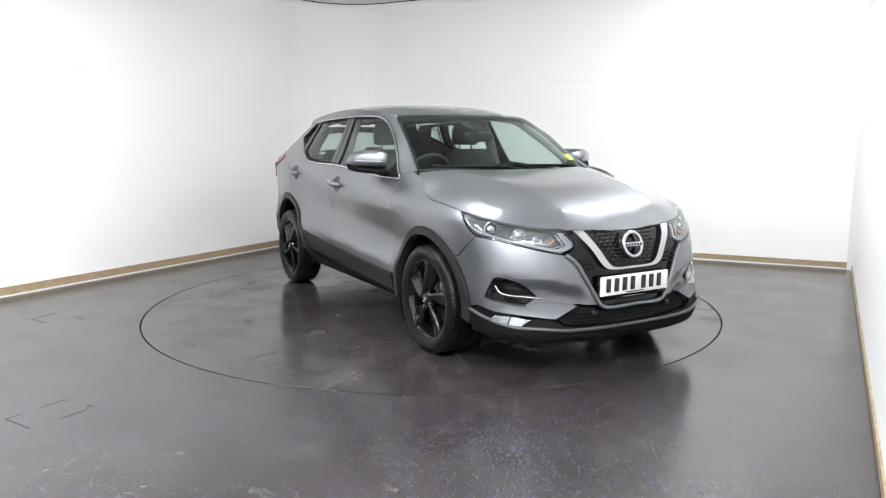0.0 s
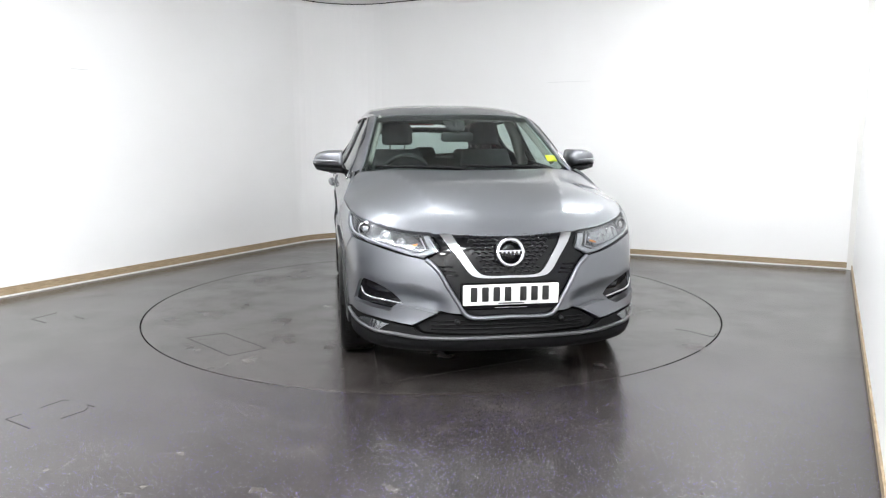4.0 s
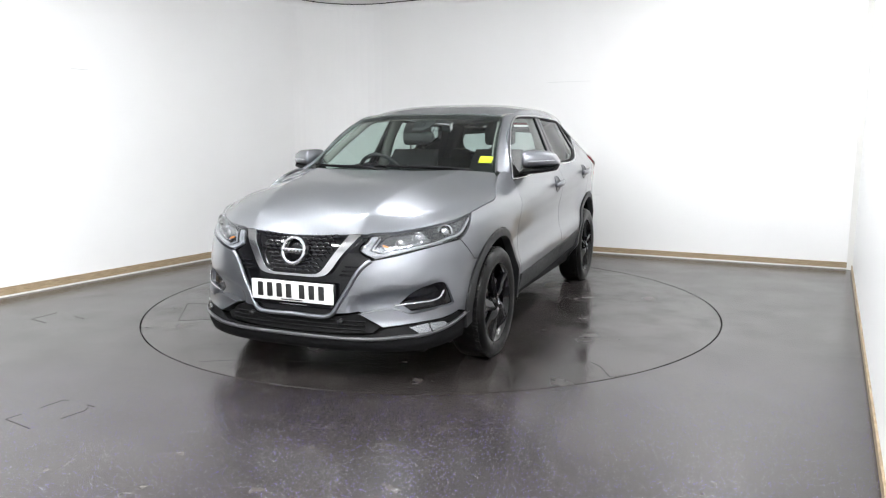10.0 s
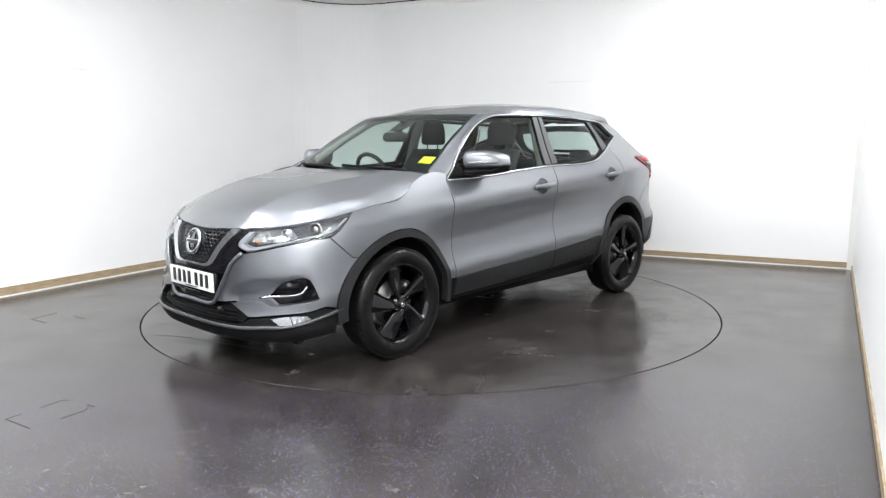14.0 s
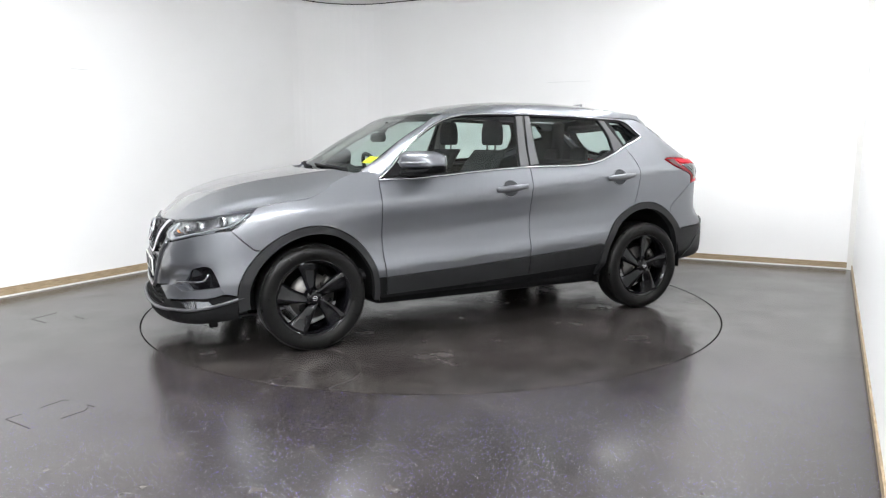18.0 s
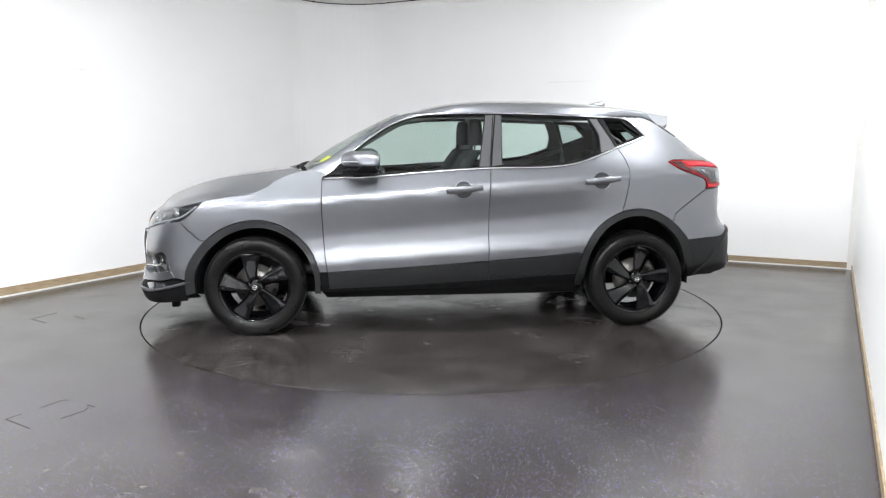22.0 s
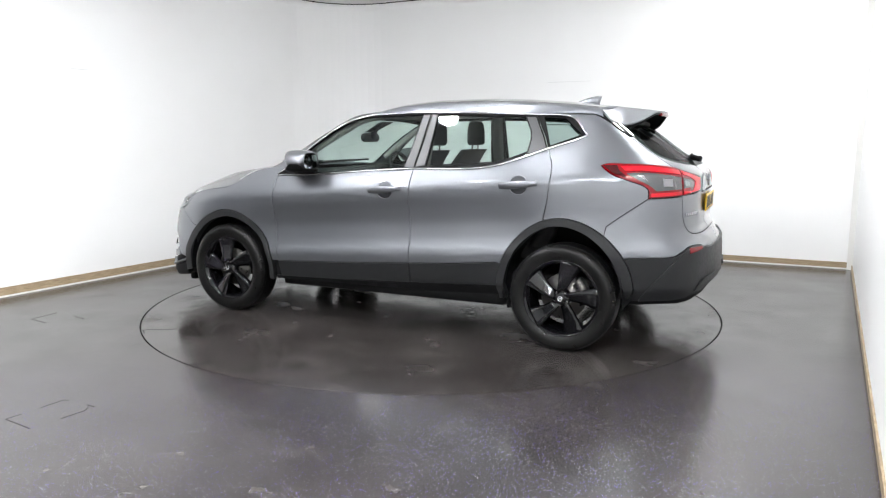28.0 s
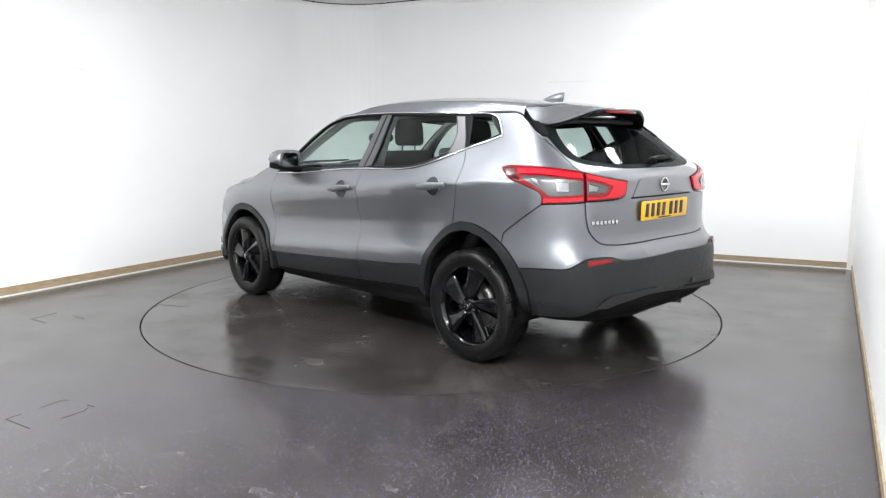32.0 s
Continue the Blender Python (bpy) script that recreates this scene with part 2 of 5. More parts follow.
def ring_floor():
    bm = bmesh.new()
    n = 160
    big = [(x * 1.06, y * 1.06) for x, y in plan_poly]
    inner, outer = [], []
    for i in range(n):
        a = 2 * math.pi * i / n
        d = Vector((math.cos(a), math.sin(a)))
        best = None
        for j in range(len(big)):
            p, q = Vector(big[j]), Vector(big[(j + 1) % len(big)])
            e = q - p
            den = d.x * e.y - d.y * e.x
            if abs(den) < 1e-9:
                continue
            s = (p.x * e.y - p.y * e.x) / den
            k = (p.x * d.y - p.y * d.x) / den
            if s > 0 and -1e-6 <= k <= 1 + 1e-6 and (best is None or s < best):
                best = s
        inner.append((d.x * (DISC_R + 0.007), d.y * (DISC_R + 0.007)))
        outer.append((d.x * best, d.y * best))
    vi = [bm.verts.new((*p, 0)) for p in inner]
    vd = [bm.verts.new((*p, -0.05)) for p in inner]
    vo = [bm.verts.new((*p, 0)) for p in outer]
    for i in range(n):
        j = (i + 1) % n
        bm.faces.new((vi[i], vo[i], vo[j], vi[j]))
        bm.faces.new((vd[i], vi[i], vi[j], vd[j]))
    bmesh.ops.recalc_face_normals(bm, faces=bm.faces)
    return bm


tagged(part("floor", ring_floor(), FLOOR), "dark speckled safety vinyl floor, dusty and scuffed", "floor", kind="structure")
tagged(part("floor_base", prism([(x * 1.05, y * 1.05) for x, y in plan_poly], -0.09, -0.051), SEAM), "dark subfloor under the turntable gap", "floor", kind="structure")


def disc(r, z0, z1, n=160, bev=0.001):
    bm = bmesh.new()
    rings = [(0.0, z1), (r - bev, z1), (r, z1 - bev), (r, z0)]
    prev = None
    for rr, z in rings:
        cur = [bm.verts.new((0, 0, z))] if rr == 0 else [bm.verts.new((rr * math.cos(2 * math.pi * i / n), rr * math.sin(2 * math.pi * i / n), z)) for i in range(n)]
        if prev:
            for i in range(n):
                j = (i + 1) % n
                bm.faces.new((prev[0], cur[i], cur[j])) if len(prev) == 1 else bm.faces.new((prev[i], cur[i], cur[j], prev[j]))
        prev = cur
    bmesh.ops.recalc_face_normals(bm, faces=bm.faces)
    return bm


turntable = tagged(new("turntable"), "round flush turntable covered in dark scuffed vinyl", "turntable")
part("turntable_top", disc(DISC_R - 0.004, -0.045, 0.0), PLATE, turntable)
# ---- cut lines and repairs in the floor covering ----
def joint(pts, w=0.004, z=0.0008):
    """A narrow dark joint along a plan line."""
    bm = bmesh.new()
    for a, b in zip(pts, pts[1:]):
        a, b = Vector(a), Vector(b)
        d = (b - a).normalized()
        s = Vector((-d.y, d.x)) * w / 2
        a, b = a - d * w * 0.4, b + d * w * 0.4
        lo = [bm.verts.new((*p, z - 0.003)) for p in (a - s, b - s, b + s, a + s)]
        hi = [bm.verts.new((*p, z)) for p in (a - s, b - s, b + s, a + s)]
        bm.faces.new(hi)
        for i in range(4):
            bm.faces.new((lo[i], lo[(i + 1) % 4], hi[(i + 1) % 4], hi[i]))
    bmesh.ops.recalc_face_normals(bm, faces=bm.faces)
    return bm


for k, (line, wide) in enumerate((([(-2.0, -2.477), (-2.04, -2.541), (-1.859, -2.659)], 0.004), ([(-1.955, -2.40), (-1.892, -2.287), (-1.859, -2.296)], 0.003), ([(-1.778, -2.539), (-1.713, -2.438), (-1.717, -2.40)], 0.0045),
                                  ([(-1.736, -2.362), (-1.694, -2.386)], 0.006), ([(-2.906, -0.386), (-2.995, -0.579), (-2.818, -0.700)], 0.0055), ([(-2.708, -0.498), (-2.593, -0.588)], 0.003))):
    tagged(part("floor_joint_%d" % (k + 1), joint(line, wide), SEAM), "dark cut line of a floor hatch", "floor", kind="structure")
m6 = Matrix.Rotation(math.radians(92.51), 2)


def on_disc(*pts):
    return [tuple(m6 @ Vector(p)) for p in pts]


m9 = Matrix.Rotation(math.radians(108.28), 2)


def at_nine(*pts):
    return [tuple(m9 @ Vector(p)) for p in pts]


part("hatch_joint", joint(at_nine((-1.735, -0.261), (-1.98, -0.274), (-1.809, -0.818), (-1.569, -0.76), (-1.735, -0.261))), SEAM, turntable, "dark cut line of a hatch")
part("hatch_joint", joint(at_nine((1.10, -1.62), (1.142, -1.702), (1.165, -1.873), (1.188, -1.884), (1.262, -1.834)), 0.006), SEAM, turntable, "dark cut line of a hatch")
part("cover_joint", joint(on_disc((-0.72, -2.05), (-0.55, -1.95), (0.30, -1.72)), 0.002), SEAM, turntable, "faint joint in the covering")
# faint marks on the walls
for nm, a, b, z, up in (("mark_1", (-3.267, 0.862), (-3.179, 1.011), 1.96, 0.003), ("mark_2", (1.372, 2.798), (1.824, 2.569), 1.985, 0.002), ("mark_3", (1.80, 2.581), (1.95, 2.505), 0.68, 0.003)):
    d = (Vector(b) - Vector(a)).normalized()
    s = Vector((d.y, -d.x)) * 0.003
    bm = bmesh.new()
    quad = [(*(Vector(a) + s), z), (*(Vector(b) + s), z), (*(Vector(b) + s), z + up), (*(Vector(a) + s), z + up)]
    lo = [bm.verts.new(q) for q in quad]
    hi = [bm.verts.new((q[0] + s.x, q[1] + s.y, q[2])) for q in quad]
    bm.faces.new(hi)
    for i in range(4):
        bm.faces.new((lo[i], lo[(i + 1) % 4], hi[(i + 1) % 4], hi[i]))
    bmesh.ops.recalc_face_normals(bm, faces=bm.faces)
    tagged(part("trim_" + nm, bm, plain("grey_scuff", (0.55, 0.55, 0.55), 0.7)), "thin grey scratch in the wall paint", "trim", kind="structure")
bm = prism([(4.30, 1.28), (4.27, 1.335), (4.235, 1.325), (4.262, 1.262)], 0.0, CEIL_Z)
tagged(part("trim_corner", bm, TRIM), "white upright corner trim", "trim", kind="structure")
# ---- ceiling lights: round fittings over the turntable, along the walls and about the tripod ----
def ring_of(r0, r1, z0, z1, n=28):
    bm = bmesh.new()
    rows = [[bm.verts.new((r * math.cos(2 * math.pi * i / n), r * math.sin(2 * math.pi * i / n), z)) for i in range(n)] for r, z in ((r0, z0), (r0, z1), (r1, z1), (r1, z0))]
    for k in range(4):
        for i in range(n):
            bm.faces.new((rows[k][i], rows[k][(i + 1) % n], rows[(k + 1) % 4][(i + 1) % n], rows[(k + 1) % 4][i]))
    bmesh.ops.recalc_face_normals(bm, faces=bm.faces)
    return bm


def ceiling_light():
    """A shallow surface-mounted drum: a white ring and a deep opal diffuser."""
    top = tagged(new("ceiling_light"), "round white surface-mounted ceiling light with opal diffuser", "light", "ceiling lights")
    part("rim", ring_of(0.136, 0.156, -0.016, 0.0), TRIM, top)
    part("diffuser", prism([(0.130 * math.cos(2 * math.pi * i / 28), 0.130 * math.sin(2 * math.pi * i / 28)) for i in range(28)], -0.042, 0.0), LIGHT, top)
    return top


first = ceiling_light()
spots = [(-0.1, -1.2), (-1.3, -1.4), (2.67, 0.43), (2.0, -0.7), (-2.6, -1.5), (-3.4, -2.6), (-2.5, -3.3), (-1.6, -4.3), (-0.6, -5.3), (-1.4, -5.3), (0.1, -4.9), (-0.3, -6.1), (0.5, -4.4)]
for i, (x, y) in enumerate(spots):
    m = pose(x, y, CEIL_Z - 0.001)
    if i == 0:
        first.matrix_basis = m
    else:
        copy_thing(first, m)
# ---- the car's outer surfaces, in its own space: x ahead, y to its left, z up, metres ----
def smooth_curve(pairs):
    """A monotone cubic through (position, value) pairs, for arrays."""
    p = np.array(sorted(pairs), float)
    xs, ys = p[:, 0], p[:, 1]
    h, dl = np.diff(xs), np.diff(ys) / np.diff(xs)
    m = np.zeros(len(xs))
    for i in range(1, len(xs) - 1):
        if dl[i - 1] * dl[i] > 0:
            w1, w2 = 2 * h[i] + h[i - 1], h[i] + 2 * h[i - 1]
            m[i] = (w1 + w2) / (w1 / dl[i - 1] + w2 / dl[i])
    m[0], m[-1] = dl[0], dl[-1]

    def at(v):
        v = np.clip(np.asarray(v, float), xs[0], xs[-1])
        k = np.clip(np.searchsorted(xs, v) - 1, 0, len(xs) - 2)
        t = (v - xs[k]) / h[k]
        return ((1 + 2 * t) * (1 - t) ** 2 * ys[k] + t * (1 - t) ** 2 * h[k] * m[k] + t * t * (3 - 2 * t) * ys[k + 1] + t * t * (t - 1) * h[k] * m[k + 1])
    return at


def ease(v, a, b):
    t = np.clip((v - a) / (b - a), 0, 1)
    return t * t * (3 - 2 * t)


XF, XR, ARC, ROUND = 1.10, -1.15, 0.95, 18.0
half_width = smooth_curve([(-2.2, 0.80), (-1.95, 0.825), (-1.7, 0.860), (-1.4, 0.893), (-1.0, 0.897), (0.0, 0.893), (0.86, 0.888), (1.3, 0.888), (1.65, 0.872), (1.95, 0.85), (2.25, 0.80)])
below_crease = smooth_curve([(-0.40, -0.16), (-0.26, -0.075), (-0.19, -0.024), (-0.10, -0.015), (-0.05, -0.009), (0.0, -0.004)])
door_hollow = smooth_curve([(0.0, -0.004), (0.06, -0.008), (0.16, -0.022), (0.28, -0.033), (0.45, -0.037), (0.70, -0.022), (0.90, -0.004), (1.0, 0.0)])
above_crease = smooth_curve([(0.0, 0.0), (0.025, 0.005), (0.08, 0.030), (0.14, 0.063), (0.25, 0.125), (0.40, 0.197), (0.523, 0.258), (0.65, 0.34)])
nose = smooth_curve([(0.10, 2.06), (0.17, 2.16), (0.22, 2.225), (0.27, 2.238), (0.33, 2.222), (0.38, 2.205), (0.45, 2.198), (0.60, 2.186), (0.70, 2.165), (0.76, 2.142), (0.81, 2.105), (0.86, 2.06), (0.92, 1.99), (1.0, 1.86), (1.1, 1.70)])
tail = smooth_curve([(0.20, 1.84), (0.26, 2.02), (0.33, 2.13), (0.405, 2.166), (0.585, 2.163), (0.61, 2.159), (0.66, 2.158), (0.72, 2.11), (0.79, 2.082), (0.98, 2.078), (1.10, 2.062), (1.15, 2.02), (1.215, 1.91), (1.346, 1.735), (1.42, 1.63), (1.50, 1.52)])


def crease_z(x):
    return 0.966 - 0.0733 * np.clip(x, -1.7, 1.7)


def side_y(x, z):
    """Half the body's width at x and height z."""
    x, z = np.asarray(x, float), np.asarray(z, float)
    zc, zl = crease_z(x), 0.535 - 0.06 * np.clip(x, -1.4, 1.4)
    amp = (1 - 0.75 * ease(x, 0.75, 1.25)) * (1 - 0.75 * ease(-x, 0.85, 1.3))
    mid = door_hollow(np.clip((z - zl) / (zc - zl), 0, 1)) * amp
    low = below_crease(np.clip(z - zl, -0.4, 0)) + (1 - amp) * 0.003
    lean = 0.30 * ease(-x, 0.75, 1.5)
    s = np.clip(z - zc, 0, 0.65)
    return half_width(x) + np.where(z < zl, low, np.where(z < zc, mid, 0)) - above_crease(s) - lean * s


def nose_x(y, z):
    return nose(z) - 0.50 * np.abs(y) ** 3


def tail_x(y, z):
    return tail(z) - 0.28 * np.abs(y) ** 3


def end_radius(phi, z, centre, end):
    """Distance from the point (centre, 0) to the shell, phi from the car's side towards its end."""
    c, s = np.cos(phi), np.sin(phi)
    sign = 1 if end is nose_x else -1
    lo1, hi1 = np.full(phi.shape, 0.05), np.full(phi.shape, 3.0)
    lo2, hi2 = lo1.copy(), hi1.copy()
    for _ in range(26):
        m = (lo1 + hi1) / 2
        out = m * c > side_y(centre + sign * m * s, z)
        hi1, lo1 = np.where(out, m, hi1), np.where(out, lo1, m)
        m = (lo2 + hi2) / 2
        out = abs(centre) + m * s > end(m * c, z)
        hi2, lo2 = np.where(out, m, hi2), np.where(out, lo2, m)
    return (lo1 ** -ROUND + lo2 ** -ROUND) ** (-1 / ROUND)


def shell(u, z):
    """The body's outer skin: u runs along the side (u = x there) and round both ends to the middle and beyond."""
    u, z = np.atleast_1d(np.asarray(u, float)), np.atleast_1d(np.asarray(z, float))
    x, y = u.copy(), side_y(u, z)
    for centre, end, sel, sign in ((XF, nose_x, u > XF, 1), (XR, tail_x, u < XR, -1)):
        if sel.any():
            phi = np.abs(u[sel] - centre) / ARC
            over = phi > math.pi / 2
            r = end_radius(np.where(over, math.pi - phi, phi), z[sel], centre, end)
            x[sel], y[sel] = centre + sign * r * np.sin(phi), r * np.cos(phi)
    return np.stack([x, y, z], -1)


# bonnet, roof and screens are heights over the plan
bonnet_mid = smooth_curve([(0.9, 1.150), (1.0, 1.137), (1.12, 1.121), (1.257, 1.104), (1.377, 1.088), (1.59, 1.056), (1.80, 1.001), (1.93, 0.949), (2.02, 0.897), (2.07, 0.855), (2.12, 0.80)])
bonnet_rim_z = smooth_curve([(0.9, 1.10), (1.02, 1.083), (1.141, 1.046), (1.219, 1.006), (1.316, 0.967), (1.622, 0.925), (1.8, 0.862), (1.95, 0.78), (2.1, 0.66)])


bonnet_fall = smooth_curve([(0.0, 0.0), (0.3, 0.010), (0.5, 0.026), (0.60, 0.038), (0.62, 0.046), (0.64, 0.084), (0.70, 0.205), (0.80, 0.42), (0.90, 0.67), (1.0, 1.0), (1.2, 1.9)])


def bonnet_z(x, y):
    rz, mz = bonnet_rim_z(x), bonnet_mid(x)
    ry = np.maximum(side_y(np.minimum(x, 1.7), rz), 0.6)
    q = np.abs(y) / ry
    qc = np.clip((0.51 - 0.20 * (x - 1.2)) / ry, 0.35, 0.8)
    w = ((np.maximum(x, 1.0) - 1.0) / 1.12) ** 4 + (np.abs(y) / 0.86) ** 4
    lip = 0.020 * ease(w, 0.55, 0.80) * ease(np.abs(y), 0.15, 0.38) * ease(x, 1.40, 1.75)
    return mz - lip - (mz - rz) * bonnet_fall(np.clip(q, 1e-4, 1.2) ** (math.log(0.62) / np.log(qc)))


roof_mid = smooth_curve([(0.45, 1.44), (0.30, 1.506), (0.2, 1.536), (0.1, 1.562), (-0.1, 1.596), (-0.35, 1.611), (-0.6, 1.612), (-0.9, 1.601), (-1.13, 1.584), (-1.33, 1.564), (-1.5, 1.543), (-1.8, 1.497)])


def roof_z(x, y):
    return roof_mid(x) - 0.003 - 0.04 * y * y - 0.24 * y ** 4


screen_x = smooth_curve([(1.08, 1.108), (1.143, 1.018), (1.2, 0.935), (1.25, 0.853), (1.3, 0.768), (1.35, 0.678), (1.4, 0.580), (1.45, 0.473), (1.5, 0.370), (1.57, 0.20)])


# ---- building kit for the car's panels ----
from mathutils.geometry import delaunay_2d_cdt

UC_F, UC_R = XF + ARC * math.pi / 2, XR - ARC * math.pi / 2


def spline(pts, step):
    """A smooth open line through the points, sampled."""
    pts = [np.array(p, float) for p in pts]
    if len(pts) == 2:
        n = max(1, int(np.linalg.norm(pts[1] - pts[0]) / step))
        return [pts[0] + (pts[1] - pts[0]) * i / n for i in range(n + 1)]
    out = []
    ext = [2 * pts[0] - pts[1]] + pts + [2 * pts[-1] - pts[-2]]
    for k in range(1, len(ext) - 2):
        p0, p1, p2, p3 = ext[k - 1:k + 3]
        n = max(2, int(np.linalg.norm(p2 - p1) / step) + 1)
        d1, d2, d3 = (max(np.linalg.norm(b - a), 1e-6) ** 0.5 for a, b in ((p0, p1), (p1, p2), (p2, p3)))
        m1 = ((p1 - p0) / d1 - (p2 - p0) / (d1 + d2) + (p2 - p1) / d2) * d2
        m2 = ((p2 - p1) / d2 - (p3 - p1) / (d2 + d3) + (p3 - p2) / d3) * d2
        for i in range(n):
            t = i / n
            out.append(p1 * (2 * t ** 3 - 3 * t * t + 1) + m1 * (t ** 3 - 2 * t * t + t) + p2 * (3 * t * t - 2 * t ** 3) + m2 * (t ** 3 - t * t))
    out.append(pts[-1])
    return out


def outline(segs, step):
    """A closed loop: each segment is smooth in itself, corners lie between segments."""
    loop = []
    for i, s in enumerate(segs):
        nxt = segs[(i + 1) % len(segs)][0]
        line = spline(s, step) if len(s) > 1 else [np.array(s[0], float)]
        gap = np.linalg.norm(np.array(nxt, float) - line[-1])
        if gap > 1e-6:
            line = line + spline([line[-1], nxt], step)[1:]
        loop += line[:-1]
    keep = []
    for p in loop:
        if not keep or np.linalg.norm(p - keep[-1]) > 1e-4:
            keep.append(p)
    if np.linalg.norm(keep[0] - keep[-1]) < 1e-4:
        keep.pop()
    a = np.array(keep)
    area = np.sum(a[:, 0] * np.roll(a[:, 1], -1) - np.roll(a[:, 0], -1) * a[:, 1])
    return a if area > 0 else a[::-1]


def shrink(a, g):
    e = np.roll(a, -1, 0) - np.roll(a, 1, 0)
    nrm = np.stack([-e[:, 1], e[:, 0]], -1) / np.maximum(np.linalg.norm(e, axis=1, keepdims=True), 1e-9)
    return a + nrm * g


def inside(p, a):
    x, y = p[:, 0:1], p[:, 1:2]
    ax, ay = a[:, 0], a[:, 1]
    bx, by = np.roll(ax, -1), np.roll(ay, -1)
    with np.errstate(divide="ignore", invalid="ignore"):
        c = ((ay > y) != (by > y)) & (x < (bx - ax) * (y - ay) / (by - ay) + ax)
    return c.sum(1) % 2 == 1


def shell_map(a):
    return shell(a[:, 0], a[:, 1])


def plan_map(fn):
    return lambda a: np.stack([a[:, 0], a[:, 1], fn(a[:, 0], a[:, 1])], -1)


def normals(mapf, a, h=7e-3):
    du = mapf(a + [h, 0]) - mapf(a - [h, 0])
    dv = mapf(a + [0, h]) - mapf(a - [0, h])
    n = np.cross(du, dv)
    n /= np.maximum(np.linalg.norm(n, axis=1, keepdims=True), 1e-12)
    p = mapf(a)
    out = p - np.stack([np.clip(p[:, 0], -1.3, 1.2), 0 * p[:, 1], np.full(len(p), 0.75)], -1)
    return n * np.where((n * out).sum(1) < 0, -1, 1)[:, None]


def raw_mesh(name, verts, faces, mat, nor=None):
    me = bpy.data.meshes.new(name)
    me.from_pydata([tuple(v) for v in verts], [], [tuple(f) for f in faces])
    me.materials.append(mat)
    me.polygons.foreach_set("use_smooth", [True] * len(me.polygons))
    me.update()
    if nor is not None:
        me.normals_split_custom_set_from_vertices([tuple(n) for n in nor])
    return me


def patch(segs, mapf, step=0.05, gap=0.0034, depth=0.016, off=0.0, holes=()):
    """Vertices, faces and normals of a curved panel with folded edges."""
    loops = [shrink(outline(segs, step * 0.6), gap)] + [shrink(outline(h, step * 0.6), -gap) for h in holes]
    outer = loops[0]
    lo, hi = outer.min(0), outer.max(0)
    gx, gy = np.meshgrid(np.arange(lo[0] + step * 0.37, hi[0], step), np.arange(lo[1] + step * 0.41, hi[1], step))
    grid = np.stack([gx.ravel(), gy.ravel()], -1)
    if len(grid):
        ok = inside(grid, outer)
        for h in loops[1:]:
            ok &= ~inside(grid, h)
        grid = grid[ok]
    if len(grid):
        allb = np.concatenate(loops)
        near = np.min(np.linalg.norm(grid[:, None] - allb[None], axis=2), axis=1)
        grid = grid[near > step * 0.42]
    edges, base = [], 0
    for l in loops:
        edges += [(base + i, base + (i + 1) % len(l)) for i in range(len(l))]
        base += len(l)
    pts = np.concatenate(loops + [grid]) if len(grid) else np.concatenate(loops)
    vs, _, fs, _, _, _ = delaunay_2d_cdt([Vector(p) for p in pts], edges, [], 0, 1e-6)
    a = np.array([tuple(v) for v in vs])
    fs = np.array([f[:3] for f in fs])
    cen = a[fs].mean(1)
    ok = inside(cen, outer)
    for h in loops[1:]:
        ok &= ~inside(cen, h)
    fs = fs[ok]
    p, n = mapf(a), normals(mapf, a)
    p = p + n * off
    f0 = fs[0]
    flip = np.dot(np.cross(p[f0[1]] - p[f0[0]], p[f0[2]] - p[f0[0]]), n[f0[0]]) < 0
    faces = [tuple(f[::-1]) if flip else tuple(f) for f in fs]
    verts, nor = [p], [n]
    count = len(p)
    for li, l in enumerate(loops):
        q, m = mapf(l), normals(mapf, l)
        tang = np.roll(q, -1, 0) - np.roll(q, 1, 0)
        tang /= np.maximum(np.linalg.norm(tang, axis=1, keepdims=True), 1e-9)
        side = np.cross(tang, m) * (1 if not flip else -1) * (1 if li == 0 else -1)
        q = q + m * off
        rows = [(q, (m + side * 0.25)), (q - m * 0.0015 + side * 0.0008, side + m * 0.1), (q - m * depth + side * 0.0008, side)]
        k = len(l)
        for r, (pp, nn) in enumerate(rows):
            verts.append(pp)
            nor.append(nn / np.linalg.norm(nn, axis=1, keepdims=True))
        for r in range(2):
            b0, b1 = count + r * k, count + (r + 1) * k
            for i in range(k):
                j = (i + 1) % k
                f = (b0 + i, b1 + i, b1 + j, b0 + j)
                faces.append(f if (not flip) == (li == 0) else f[::-1])
        count += 3 * k
    return np.concatenate(verts), faces, np.concatenate(nor)


MIRROR = np.array([1.0, -1.0, 1.0])


def panel(name, segs, mat, parent, mapf=shell_map, both=True, label="", **kw):
    """A panel of the car; both: on its two flanks. Returns the left or only one (and its twin)."""
    v, f, n = patch(segs, mapf, **kw)
    obs = []
    for side in ((1, -1) if both else (1,)):
        s = MIRROR if side < 0 else np.ones(3)
        ob = new(name, raw_mesh(name, v * s, [q[::-1] for q in f] if side < 0 else f, mat, n * s))
        par = parent if not isinstance(parent, (list, tuple)) else parent[0 if side > 0 else 1]
        ob.parent = par
        obs.append(tagged(ob, label))
    return obs if both else obs[0]


def twice(u_mid, seg):
    """A left-hand line carried on over the middle to its mirror image."""
    right = [(2 * u_mid - u, z) for u, z in seg[::-1]]
    return list(seg) + (right[1:] if abs(seg[-1][0] - u_mid) < 1e-6 else right)


